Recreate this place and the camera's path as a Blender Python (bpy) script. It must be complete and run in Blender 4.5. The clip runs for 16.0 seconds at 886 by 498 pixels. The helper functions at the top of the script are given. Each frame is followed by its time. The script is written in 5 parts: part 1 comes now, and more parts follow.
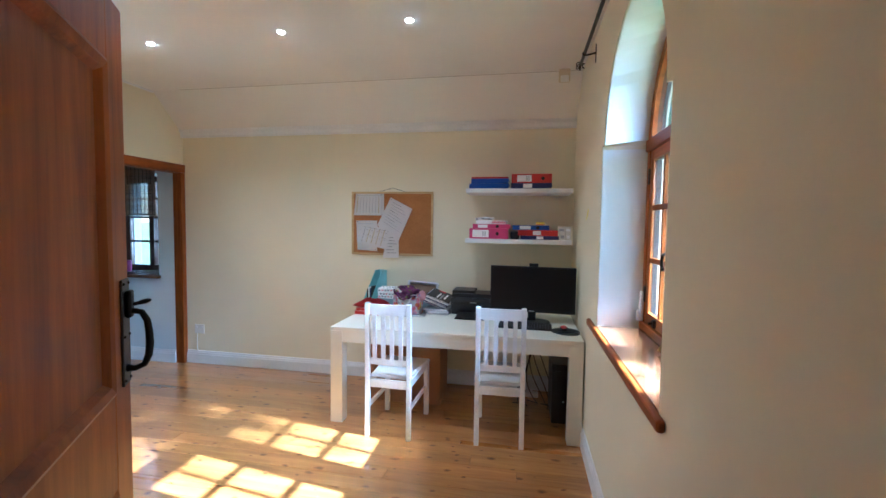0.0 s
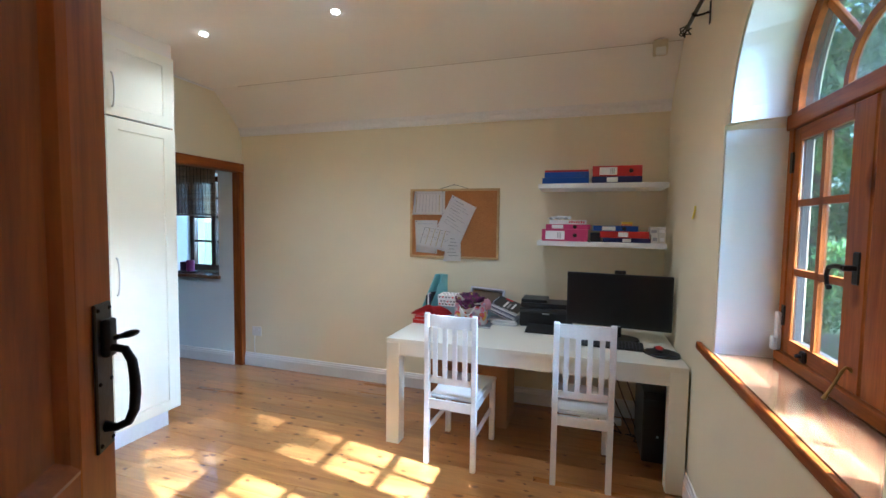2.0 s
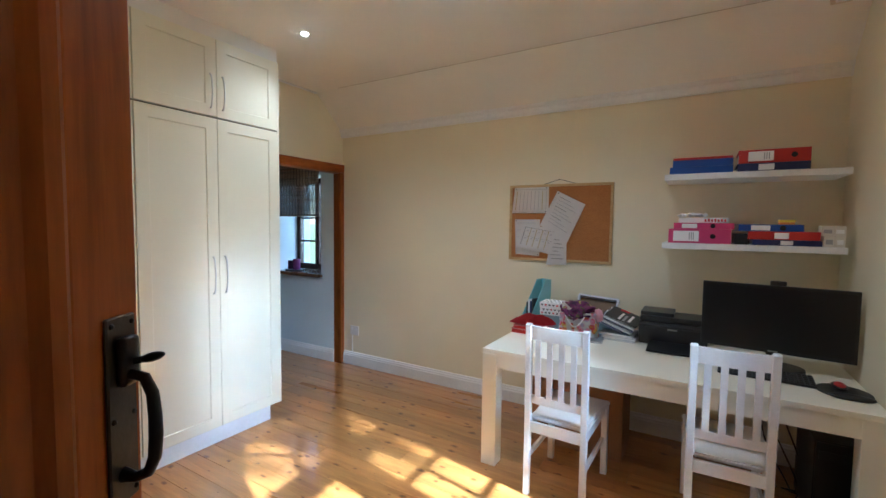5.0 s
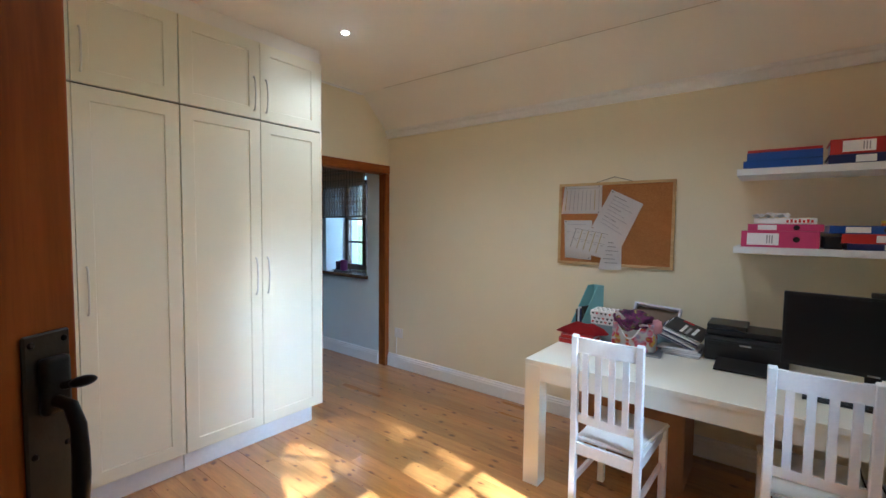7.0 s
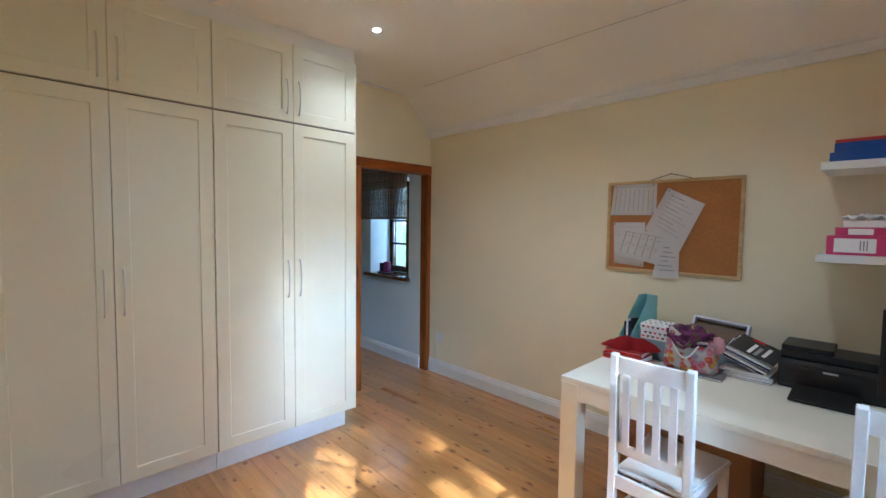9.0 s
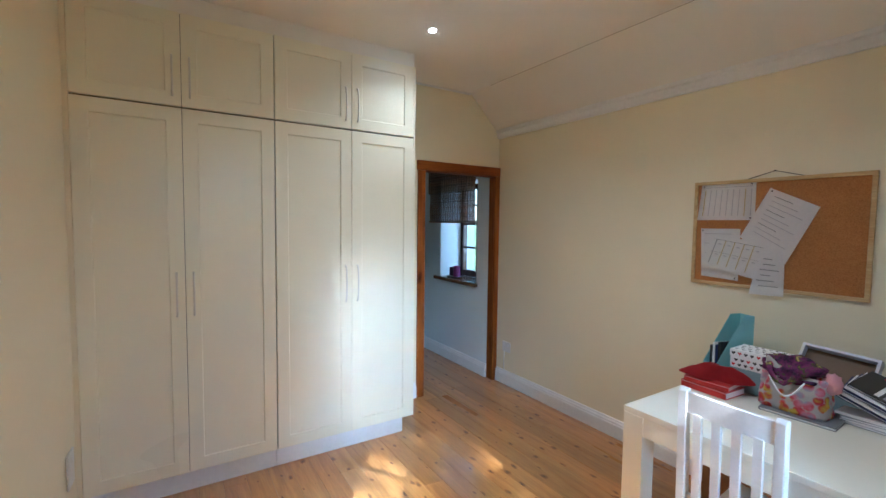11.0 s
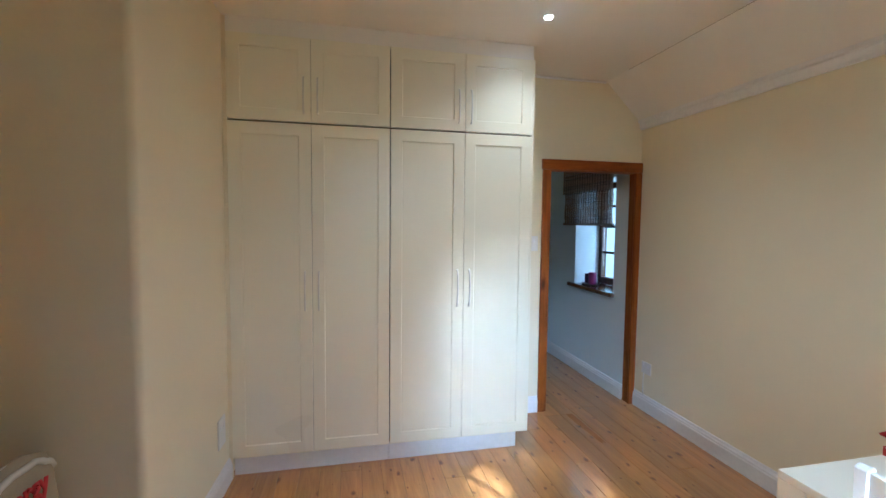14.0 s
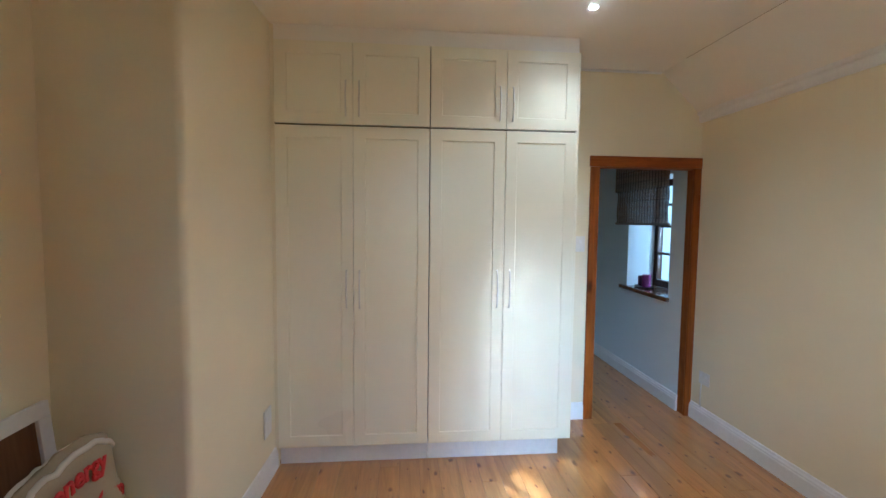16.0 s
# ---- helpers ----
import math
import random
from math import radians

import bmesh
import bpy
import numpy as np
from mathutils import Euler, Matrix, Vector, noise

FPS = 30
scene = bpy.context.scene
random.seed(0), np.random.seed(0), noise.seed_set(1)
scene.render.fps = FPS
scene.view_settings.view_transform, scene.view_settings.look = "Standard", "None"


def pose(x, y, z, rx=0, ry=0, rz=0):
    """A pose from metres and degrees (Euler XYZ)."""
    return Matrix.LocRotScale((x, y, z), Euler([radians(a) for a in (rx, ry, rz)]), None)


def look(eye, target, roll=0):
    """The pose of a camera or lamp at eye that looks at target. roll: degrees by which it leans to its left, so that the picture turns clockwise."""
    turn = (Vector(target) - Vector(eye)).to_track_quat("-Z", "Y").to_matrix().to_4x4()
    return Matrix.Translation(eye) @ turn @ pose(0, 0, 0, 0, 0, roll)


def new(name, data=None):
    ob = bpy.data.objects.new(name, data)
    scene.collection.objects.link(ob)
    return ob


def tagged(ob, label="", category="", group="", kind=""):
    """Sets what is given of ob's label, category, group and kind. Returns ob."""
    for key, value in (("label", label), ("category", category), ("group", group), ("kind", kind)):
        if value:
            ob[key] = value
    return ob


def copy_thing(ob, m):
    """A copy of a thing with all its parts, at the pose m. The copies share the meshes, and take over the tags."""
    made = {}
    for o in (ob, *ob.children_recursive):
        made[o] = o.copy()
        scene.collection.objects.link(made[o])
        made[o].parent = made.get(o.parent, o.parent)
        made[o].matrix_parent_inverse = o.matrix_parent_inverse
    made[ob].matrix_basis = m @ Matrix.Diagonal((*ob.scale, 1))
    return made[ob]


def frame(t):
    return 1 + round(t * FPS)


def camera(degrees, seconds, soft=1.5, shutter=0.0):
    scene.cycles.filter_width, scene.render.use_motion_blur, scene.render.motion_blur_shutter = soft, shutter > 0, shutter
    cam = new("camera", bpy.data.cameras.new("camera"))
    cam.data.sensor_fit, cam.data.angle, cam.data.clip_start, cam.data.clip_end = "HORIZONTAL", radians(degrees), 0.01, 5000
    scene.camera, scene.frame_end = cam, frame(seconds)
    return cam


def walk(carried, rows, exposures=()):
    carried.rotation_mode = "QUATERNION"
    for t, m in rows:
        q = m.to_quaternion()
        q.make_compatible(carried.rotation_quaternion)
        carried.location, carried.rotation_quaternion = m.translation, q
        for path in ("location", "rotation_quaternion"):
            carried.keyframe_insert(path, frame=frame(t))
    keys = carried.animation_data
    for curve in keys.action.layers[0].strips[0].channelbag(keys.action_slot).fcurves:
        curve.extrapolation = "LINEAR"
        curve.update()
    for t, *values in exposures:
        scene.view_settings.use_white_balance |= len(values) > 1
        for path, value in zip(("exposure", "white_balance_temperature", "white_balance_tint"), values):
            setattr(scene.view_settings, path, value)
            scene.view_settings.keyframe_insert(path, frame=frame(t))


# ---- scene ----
cam = camera(91.5, 16.0)
PATH = [
    (0, (0.005, 0.118, 1.541), (-0.359, 2.081, 1.429), 0.8),
    (0.5, (-0.015, 0.195, 1.539), (-0.447, 2.144, 1.424), 0.8),
    (1, (-0.054, 0.302, 1.543), (-0.559, 2.234, 1.427), 0.8),
    (1.5, (-0.1, 0.398, 1.549), (-0.662, 2.313, 1.431), 0.8),
    (2, (-0.158, 0.485, 1.544), (-0.773, 2.385, 1.427), 0.8),
    (2.5, (-0.199, 0.544, 1.535), (-0.867, 2.426, 1.419), 0.8),
    (3, (-0.225, 0.603, 1.52), (-0.971, 2.455, 1.406), 0.7),
    (3.5, (-0.243, 0.637, 1.514), (-1.059, 2.459, 1.4), 0.7),
    (4, (-0.261, 0.672, 1.519), (-1.147, 2.461, 1.404), 0.7),
    (6.5, (-0.294, 0.862, 1.529), (-1.478, 2.47, 1.415), 0.7),
    (7, (-0.288, 0.909, 1.528), (-1.515, 2.485, 1.415), 0.7),
    (7.5, (-0.289, 0.946, 1.531), (-1.556, 2.489, 1.418), 0.7),
    (8, (-0.29, 1.009, 1.53), (-1.6, 2.516, 1.417), 0.7),
    (10.5, (-0.203, 1.339, 1.579), (-1.832, 2.493, 1.461), 0.7),
    (11, (-0.23, 1.402, 1.584), (-1.914, 2.474, 1.466), 0.7),
    (11.5, (-0.268, 1.474, 1.597), (-2.013, 2.444, 1.477), 0.7),
    (12, (-0.287, 1.525, 1.593), (-2.1, 2.361, 1.474), 0.7),
    (12.5, (-0.267, 1.572, 1.597), (-2.127, 2.296, 1.477), 0.7),
    (13, (-0.237, 1.639, 1.603), (-2.135, 2.256, 1.481), 0.6),
    (13.5, (-0.237, 1.675, 1.605), (-2.163, 2.196, 1.481), 0.6),
    (14, (-0.244, 1.709, 1.604), (-2.196, 2.131, 1.483), 0.6),
    (14.5, (-0.251, 1.732, 1.604), (-2.217, 2.076, 1.483), 0.6),
    (15, (-0.251, 1.762, 1.602), (-2.229, 2.036, 1.481), 0.6),
    (15.5, (-0.256, 1.785, 1.601), (-2.24, 2.007, 1.48), 0.6),
    (16, (-0.255, 1.802, 1.613), (-2.243, 1.981, 1.483), 0.6),
]
walk(cam, [(t, look(eye, target, roll)) for t, eye, target, roll in PATH], exposures=[(t, e, k, 4.0) for t, e, k in ((0.0, 3.75, 4400.0), (3.5, 3.38, 4820.0), (8.0, 3.35, 4820.0), (12.0, 3.3, 4760.0), (16.0, 3.3, 4800.0))])

# ---- daylight and added fill lamps ----
SUN_WAY = Vector((1.47, -0.255, 1.0)).normalized()
world = bpy.data.worlds.new("world")
scene.world = world
world.use_nodes = True
wn = world.node_tree.nodes
sky = wn.new("ShaderNodeTexSky")
sky.sky_type, sky.sun_disc = "NISHITA", False
sky.sun_elevation = math.asin(SUN_WAY.z)
sky.sun_rotation = math.atan2(SUN_WAY.x, SUN_WAY.y)
wn["Background"].inputs["Strength"].default_value = 0.06
world.node_tree.links.new(sky.outputs[0], wn["Background"].inputs["Color"])

sun = new("sun", bpy.data.lights.new("sun", "SUN"))
sun.data.energy, sun.data.angle, sun.data.color = 5.0, radians(0.6), (1.0, 0.96, 0.91)
sun.matrix_basis = look(SUN_WAY * 10, (0, 0, 0))
# let polished boards and sill throw the sun on to cupboards and ceiling
scene.cycles.blur_glossy = 0.1
scene.cycles.diffuse_bounces = 8


def sky_fill_lamp(name, eye, target, width, height, watts, colour):
    """Added area lamp outside a window, in place of the sky's own light."""
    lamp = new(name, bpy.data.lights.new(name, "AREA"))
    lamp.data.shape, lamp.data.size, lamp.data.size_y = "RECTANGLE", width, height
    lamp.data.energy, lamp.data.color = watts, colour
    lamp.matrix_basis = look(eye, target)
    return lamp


# unseen fill lamp out in the garden, aimed to brighten the cupboard doors
sky_fill_lamp("fill_garden", (7.66, 0.33, 5.10), (-3.0, 2.8, 0.9), 1.9, 1.7, 92.0, (0.62, 0.81, 1.0))
# second added lamp, out of sight beside the passage window, lifts the passage
sky_fill_lamp("fill_passage", (-3.72, 4.80, 1.55), (-4.9, 2.6, 0.9), 0.7, 1.0, 2.0, (0.70, 0.85, 1.0))


def downlight_lamp(x, y, watts):
    """The light of one ceiling downlight."""
    lamp = new("downlight_lamp", bpy.data.lights.new("downlight_lamp", "SPOT"))
    lamp.data.spot_size, lamp.data.spot_blend, lamp.data.shadow_soft_size = radians(138), 1.0, 0.03
    lamp.data.energy, lamp.data.color = watts, (1.0, 0.93, 0.84)
    lamp.matrix_basis = Matrix.Translation((x, y, 2.79))


for spot in ((-2.647, 2.842, 3.0), (-1.612, 2.818, 3.0), (-0.722, 2.783, 3.0)):
    downlight_lamp(*spot)

# ---- materials ----
def shader(name, rough=0.5, metal=0.0):
    m = bpy.data.materials.new(name)
    m.use_nodes = True
    n, l = m.node_tree.nodes, m.node_tree.links
    b = n["Principled BSDF"]
    b.inputs["Roughness"].default_value, b.inputs["Metallic"].default_value = rough, metal
    return m, n, l, b


def coords(n, l, scale=(1, 1, 1), shift=False, source="Object"):
    tc, mp = n.new("ShaderNodeTexCoord"), n.new("ShaderNodeMapping")
    mp.inputs["Scale"].default_value = scale
    if shift:
        info, add, mul = n.new("ShaderNodeObjectInfo"), n.new("ShaderNodeVectorMath"), n.new("ShaderNodeMath")
        mul.operation, mul.inputs[1].default_value = "MULTIPLY", 37.0
        l.new(info.outputs["Random"], mul.inputs[0])
        l.new(tc.outputs[source], add.inputs[0])
        l.new(mul.outputs[0], add.inputs[1])
        l.new(add.outputs[0], mp.inputs["Vector"])
    else:
        l.new(tc.outputs[source], mp.inputs["Vector"])
    return mp.outputs[0]


def noisy(n, l, vec, scale, detail=4.0, rough=0.55, distort=0.0):
    t = n.new("ShaderNodeTexNoise")
    t.inputs["Scale"].default_value, t.inputs["Detail"].default_value = scale, detail
    t.inputs["Roughness"].default_value, t.inputs["Distortion"].default_value = rough, distort
    l.new(vec, t.inputs["Vector"])
    return t.outputs["Fac"]


def ramp(n, l, fac, stops):
    r = n.new("ShaderNodeValToRGB")
    while len(r.color_ramp.elements) < len(stops):
        r.color_ramp.elements.new(0.5)
    for e, (p, c) in zip(r.color_ramp.elements, stops):
        e.position, e.color = p, (*c, 1)
    l.new(fac, r.inputs[0])
    return r.outputs[0]


def blend(n, l, a, b, fac, kind="MIX"):
    x = n.new("ShaderNodeMix")
    x.data_type, x.blend_type = "RGBA", kind
    for sock, v in ((x.inputs[0], fac), (x.inputs[6], a), (x.inputs[7], b)):
        if isinstance(v, bpy.types.NodeSocket):
            l.new(v, sock)
        else:
            sock.default_value = v if isinstance(v, float) else (*v, 1)
    return x.outputs[2]


def bumpy(n, l, b, height, strength, distance=0.002):
    u = n.new("ShaderNodeBump")
    u.inputs["Strength"].default_value, u.inputs["Distance"].default_value = strength, distance
    l.new(height, u.inputs["Height"])
    l.new(u.outputs[0], b.inputs["Normal"])


def shade(c, k):
    return tuple(v * k for v in c)


def paint(name, colour, rough=0.5, var=0.06, bump=0.15, big=1.3, fine=60.0, metal=0.0, shift=False, speck=0.93):
    """Painted, moulded or papered surface: broad unevenness, fine grain, uneven gloss."""
    m, n, l, b = shader(name, rough, metal)
    v = coords(n, l, shift=shift)
    broad, grain = noisy(n, l, v, big, 3), noisy(n, l, v, fine, 3)
    c = ramp(n, l, broad, [(0.3, shade(colour, 1 - var)), (0.7, shade(colour, 1 + var * 0.6))])
    c = blend(n, l, c, ramp(n, l, grain, [(0.35, (speck,) * 3), (0.65, (1.0,) * 3)]), 0.6, "MULTIPLY")
    l.new(c, b.inputs["Base Color"])
    r = n.new("ShaderNodeMapRange")
    r.inputs["To Min"].default_value, r.inputs["To Max"].default_value = max(rough - 0.08, 0.03), min(rough + 0.08, 1)
    l.new(broad, r.inputs[0])
    l.new(r.outputs[0], b.inputs["Roughness"])
    bumpy(n, l, b, grain, bump)
    return m


def wood(name, light, dark, rough=0.35, along="x", grain=14.0, knots=0.0, var=0.25, coat=0.0, film=0.2):
    """Timber with long grain on one axis, rings, knots and per-piece change of tone."""
    m, n, l, b = shader(name, rough)
    k = {"x": (0.09, 1, 1), "y": (1, 0.09, 1), "z": (1, 1, 0.09)}[along]
    v = coords(n, l, k, shift=True)
    rings = noisy(n, l, v, grain, 5, 0.6, 1.2)
    fine = noisy(n, l, v, grain * 9, 3, 0.6)
    c = ramp(n, l, rings, [(0.28, dark), (0.46, tuple((a + q) / 2 for a, q in zip(light, dark))), (0.62, light), (0.75, shade(light, 0.88))])
    c = blend(n, l, c, ramp(n, l, fine, [(0.35, (0.78,) * 3), (0.6, (1.0,) * 3)]), 0.7, "MULTIPLY")
    info = n.new("ShaderNodeObjectInfo")
    c = blend(n, l, c, ramp(n, l, info.outputs["Random"], [(0.0, (1 - var,) * 3), (0.5, (1, 0.98, 0.94)), (1.0, (1.0, 1 - var * 0.4, 1 - var * 0.7))]), 1.0, "MULTIPLY")
    if knots:
        k2 = {"x": (0.55, 1, 1), "y": (1, 0.55, 1), "z": (1, 1, 0.55)}[along]
        vo = n.new("ShaderNodeTexVoronoi")
        vo.inputs["Scale"].default_value = knots
        if along == "x":
            vo.voronoi_dimensions = "2D"
        kv = coords(n, l, k2, shift=True)
        wob, sub, mul = n.new("ShaderNodeTexNoise"), n.new("ShaderNodeVectorMath"), n.new("ShaderNodeVectorMath")
        wob.inputs["Scale"].default_value = 22.0
        sub.operation, mul.operation = "MULTIPLY_ADD", "ADD"
        sub.inputs[1].default_value, sub.inputs[2].default_value = (0.03,) * 3, (-0.015,) * 3
        l.new(kv, wob.inputs["Vector"]), l.new(wob.outputs["Color"], sub.inputs[0])
        l.new(kv, mul.inputs[0]), l.new(sub.outputs[0], mul.inputs[1]), l.new(mul.outputs[0], vo.inputs["Vector"])
        sep, size, div = n.new("ShaderNodeSeparateColor"), n.new("ShaderNodeMapRange"), n.new("ShaderNodeMath")
        l.new(vo.outputs["Color"], sep.inputs[0]), l.new(sep.outputs[0], size.inputs[0])
        size.inputs["From Min"].default_value, size.inputs["To Min"].default_value, size.inputs["To Max"].default_value = 0.25, 0.12, 1.5
        div.operation = "DIVIDE"
        l.new(vo.outputs["Distance"], div.inputs[0]), l.new(size.outputs[0], div.inputs[1])
        c = blend(n, l, c, ramp(n, l, div.outputs[0], [(0.03, (0.14, 0.06, 0.025)), (0.07, (0.46, 0.27, 0.14)), (0.13, (1, 1, 1))]), 0.85, "MULTIPLY")
    l.new(c, b.inputs["Base Color"])
    r = n.new("ShaderNodeMapRange")
    r.inputs["To Min"].default_value, r.inputs["To Max"].default_value = max(rough - 0.1, 0.05), rough + 0.12
    l.new(noisy(n, l, v, 3.0), r.inputs[0])
    l.new(r.outputs[0], b.inputs["Roughness"])
    b.inputs["Coat Weight"].default_value, b.inputs["Coat Roughness"].default_value = coat, film
    b.inputs["Specular IOR Level"].default_value = 0.5 if coat > 0.5 else 0.2
    bumpy(n, l, b, fine, 0.12, 0.001)
    return m


def glow(name, colour, strength):
    m, n, l, b = shader(name)
    b.inputs["Base Color"].default_value = (*colour, 1)
    b.inputs["Emission Color"].default_value, b.inputs["Emission Strength"].default_value = (*colour, 1), strength
    return m


def pane_glass(name):
    m, n, l, b = shader(name, 0.02)
    b.inputs["Transmission Weight"].default_value, b.inputs["IOR"].default_value = 1.0, 1.45
    b.inputs["Base Color"].default_value = (0.96, 0.98, 0.97, 1)
    bumpy(n, l, b, noisy(n, l, coords(n, l), 5.0, 1), 0.03, 0.002)
    return m


M_WALL = paint("cream_wall_paint", (0.80, 0.73, 0.54), 0.75, 0.03, 0.08, 0.9, 45, speck=0.985)
M_REVEAL = paint("white_plaster", (0.82, 0.82, 0.80), 0.8, 0.04, 0.15, 1.5, 30, speck=0.98)
M_BLUEWALL = paint("pale_passage_paint", (0.72, 0.79, 0.82), 0.75, 0.04, 0.1, 0.9, 45, speck=0.98)
M_CEIL = paint("ceiling_paint", (0.85, 0.82, 0.76), 0.85, 0.04, 0.06, 0.7, 30, speck=0.985)
M_TRIM = paint("white_gloss_trim", (0.82, 0.82, 0.82), 0.35, 0.04, 0.08, 2.0, 40)
M_CUP = paint("cream_cupboard_lacquer", (0.84, 0.80, 0.64), 0.30, 0.01, 0.004, 0.8, 25, speck=0.99)
M_DESK = paint("ivory_desk_lacquer", (0.83, 0.80, 0.68), 0.36, 0.02, 0.01, 1.2, 50, speck=0.985)
M_CHAIR = paint("white_chair_paint", (0.84, 0.83, 0.80), 0.35, 0.05, 0.12, 4.0, 70)
M_FLOOR = wood("pine_floorboards", (0.51, 0.245, 0.066), (0.32, 0.130, 0.030), 0.30, "x", 9.0, 9.0, 0.20, 1.0, 0.12)
M_FLOOR.node_tree.nodes["Principled BSDF"].inputs["Coat IOR"].default_value = 1.52
M_FRAME_Z = wood("varnished_pine_upright", (0.36, 0.105, 0.014), (0.17, 0.042, 0.006), 0.38, "z", 13.0, 3.2, 0.12, 0.03)
M_FRAME_Y = wood("varnished_pine_level", (0.36, 0.105, 0.014), (0.17, 0.042, 0.006), 0.38, "y", 13.0, 3.2, 0.12, 0.03)
M_WEATHER = wood("weathered_outer_timber", (0.085, 0.078, 0.075), (0.04, 0.036, 0.035), 0.7, "z", 13.0, 0.0, 0.15)
M_LEAF = wood("dark_stained_door", (0.42, 0.115, 0.012), (0.20, 0.048, 0.005), 0.42, "z", 9.0, 0.0, 0.1, 0.03)
M_SILL = wood("polished_sill", (0.19, 0.088, 0.040), (0.095, 0.040, 0.018), 0.2, "y", 10.0, 0.0, 0.12, 0.6, 0.1)
M_IRON = paint("black_wrought_iron", (0.018, 0.017, 0.016), 0.42, 0.3, 0.4, 8.0, 90, 0.6)
M_PLATE = paint("worn_dark_iron", (0.060, 0.048, 0.036), 0.45, 0.3, 0.3, 14.0, 90, 0.5)
M_BRASS = paint("aged_brass", (0.45, 0.30, 0.11), 0.35, 0.2, 0.2, 9.0, 90, 1.0)
M_BLACK = paint("black_plastic", (0.013, 0.013, 0.014), 0.38, 0.15, 0.1, 5.0, 120)
M_SCREEN = paint("dark_screen", (0.004, 0.004, 0.005), 0.33, 0.05, 0.0, 3.0, 40)
M_PLASTIC = paint("white_plastic", (0.78, 0.77, 0.73), 0.4, 0.04, 0.05, 6.0, 60)
M_STEEL = paint("satin_steel", (0.62, 0.62, 0.60), 0.3, 0.06, 0.05, 6.0, 90, 1.0)
M_GLASS = pane_glass("window_glass")
M_LAMP = glow("lit_downlight", (1.0, 0.96, 0.88), 14.0)
M_DARK = paint("dark_gap", (0.03, 0.027, 0.024), 0.9)


# ---- building helpers ----
def box(bm, x0, x1, y0, y1, z0, z1, bevel=0.0, seg=1, m=None):
    """A block between two corners, with rounded edges where bevel is given."""
    g = bmesh.ops.create_cube(bm, size=1.0, matrix=Matrix.Translation(((x0 + x1) / 2, (y0 + y1) / 2, (z0 + z1) / 2)) @ Matrix.Diagonal((abs(x1 - x0), abs(y1 - y0), abs(z1 - z0), 1)))
    vs = g["verts"]
    if bevel:
        es = list({e for v in vs for e in v.link_edges})
        r = bmesh.ops.bevel(bm, geom=es, offset=bevel, segments=seg, affect="EDGES", profile=0.6)
        vs = list({v for f in r["faces"] for v in f.verts} | {v for v in vs if v.is_valid})
    if m is not None:
        bmesh.ops.transform(bm, matrix=m, verts=vs)
    return vs


def rod(bm, a, b, r0, r1=None, seg=12):
    """A round bar from a to b."""
    a, b = Vector(a), Vector(b)
    turn = (b - a).to_track_quat("Z", "Y").to_matrix().to_4x4()
    bmesh.ops.create_cone(bm, cap_ends=True, segments=seg, radius1=r0, radius2=r0 if r1 is None else r1, depth=(b - a).length, matrix=Matrix.Translation((a + b) / 2) @ turn)


def tube(bm, pts, r, seg=8):
    """A bent bar along points, its radius one number or one for each point."""
    rs = r if isinstance(r, (list, tuple)) else [r] * len(pts)
    rings = []
    pts = [Vector(p) for p in pts]
    for i, p in enumerate(pts):
        way = (pts[min(i + 1, len(pts) - 1)] - pts[max(i - 1, 0)]).normalized()
        q = way.to_track_quat("Z", "Y").to_matrix() if i == 0 else last.rotation_difference(way).to_matrix() @ q
        last = way
        rings.append([bm.verts.new(p + q @ Vector((rs[i] * math.cos(2 * math.pi * k / seg), rs[i] * math.sin(2 * math.pi * k / seg), 0))) for k in range(seg)])
    for u, w in zip(rings, rings[1:]):
        for k in range(seg):
            bm.faces.new((u[k], u[(k + 1) % seg], w[(k + 1) % seg], w[k]))
    bm.faces.new(rings[0][::-1])
    bm.faces.new(rings[-1])


def prism(bm, outline, axis, a, b):
    """An outline of (u, v) pushed along an axis from a to b; u, v are the other two axes in order."""
    def at(u, v, w):
        return {"x": (w, u, v), "y": (u, w, v), "z": (u, v, w)}[axis]
    p = [bm.verts.new(at(u, v, a)) for u, v in outline]
    q = [bm.verts.new(at(u, v, b)) for u, v in outline]
    bm.faces.new(p), bm.faces.new(q)
    for i in range(len(p)):
        j = (i + 1) % len(p)
        bm.faces.new((p[i], p[j], q[j], q[i]))
    bmesh.ops.recalc_face_normals(bm, faces=bm.faces[:])


def mesh_of(name, bm, material, smooth=False):
    me = bpy.data.meshes.new(name)
    bmesh.ops.recalc_face_normals(bm, faces=bm.faces[:])
    bm.to_mesh(me)
    bm.free()
    me.materials.append(material)
    if smooth:
        for p in me.polygons:
            p.use_smooth = True
    return me


def part(name, bm, material, parent, label="", smooth=False):
    """One mesh under a thing or a part, built in the world's or the thing's own metres."""
    ob = new(name, mesh_of(name, bm, material, smooth))
    ob.parent = parent
    ob.matrix_parent_inverse = parent.matrix_basis.inverted()
    return tagged(ob, label) if label else ob


def thing(name, at, label, category, group=""):
    e = new(name)
    e.empty_display_size = 0.05
    e.matrix_basis = Matrix.Translation(at)
    return tagged(e, label, category, group)


def whole(name, bm, material, label, category="", group="", kind="", smooth=False):
    """A thing of one mesh."""
    return tagged(new(name, mesh_of(name, bm, material, smooth)), label, category, group, kind)


def block(name, x0, x1, y0, y1, z0, z1, material, parent, label="", bevel=0.0, seg=1, m=None):
    bm = bmesh.new()
    box(bm, x0, x1, y0, y1, z0, z1, bevel, seg, m)
    return part(name, bm, material, parent, label)


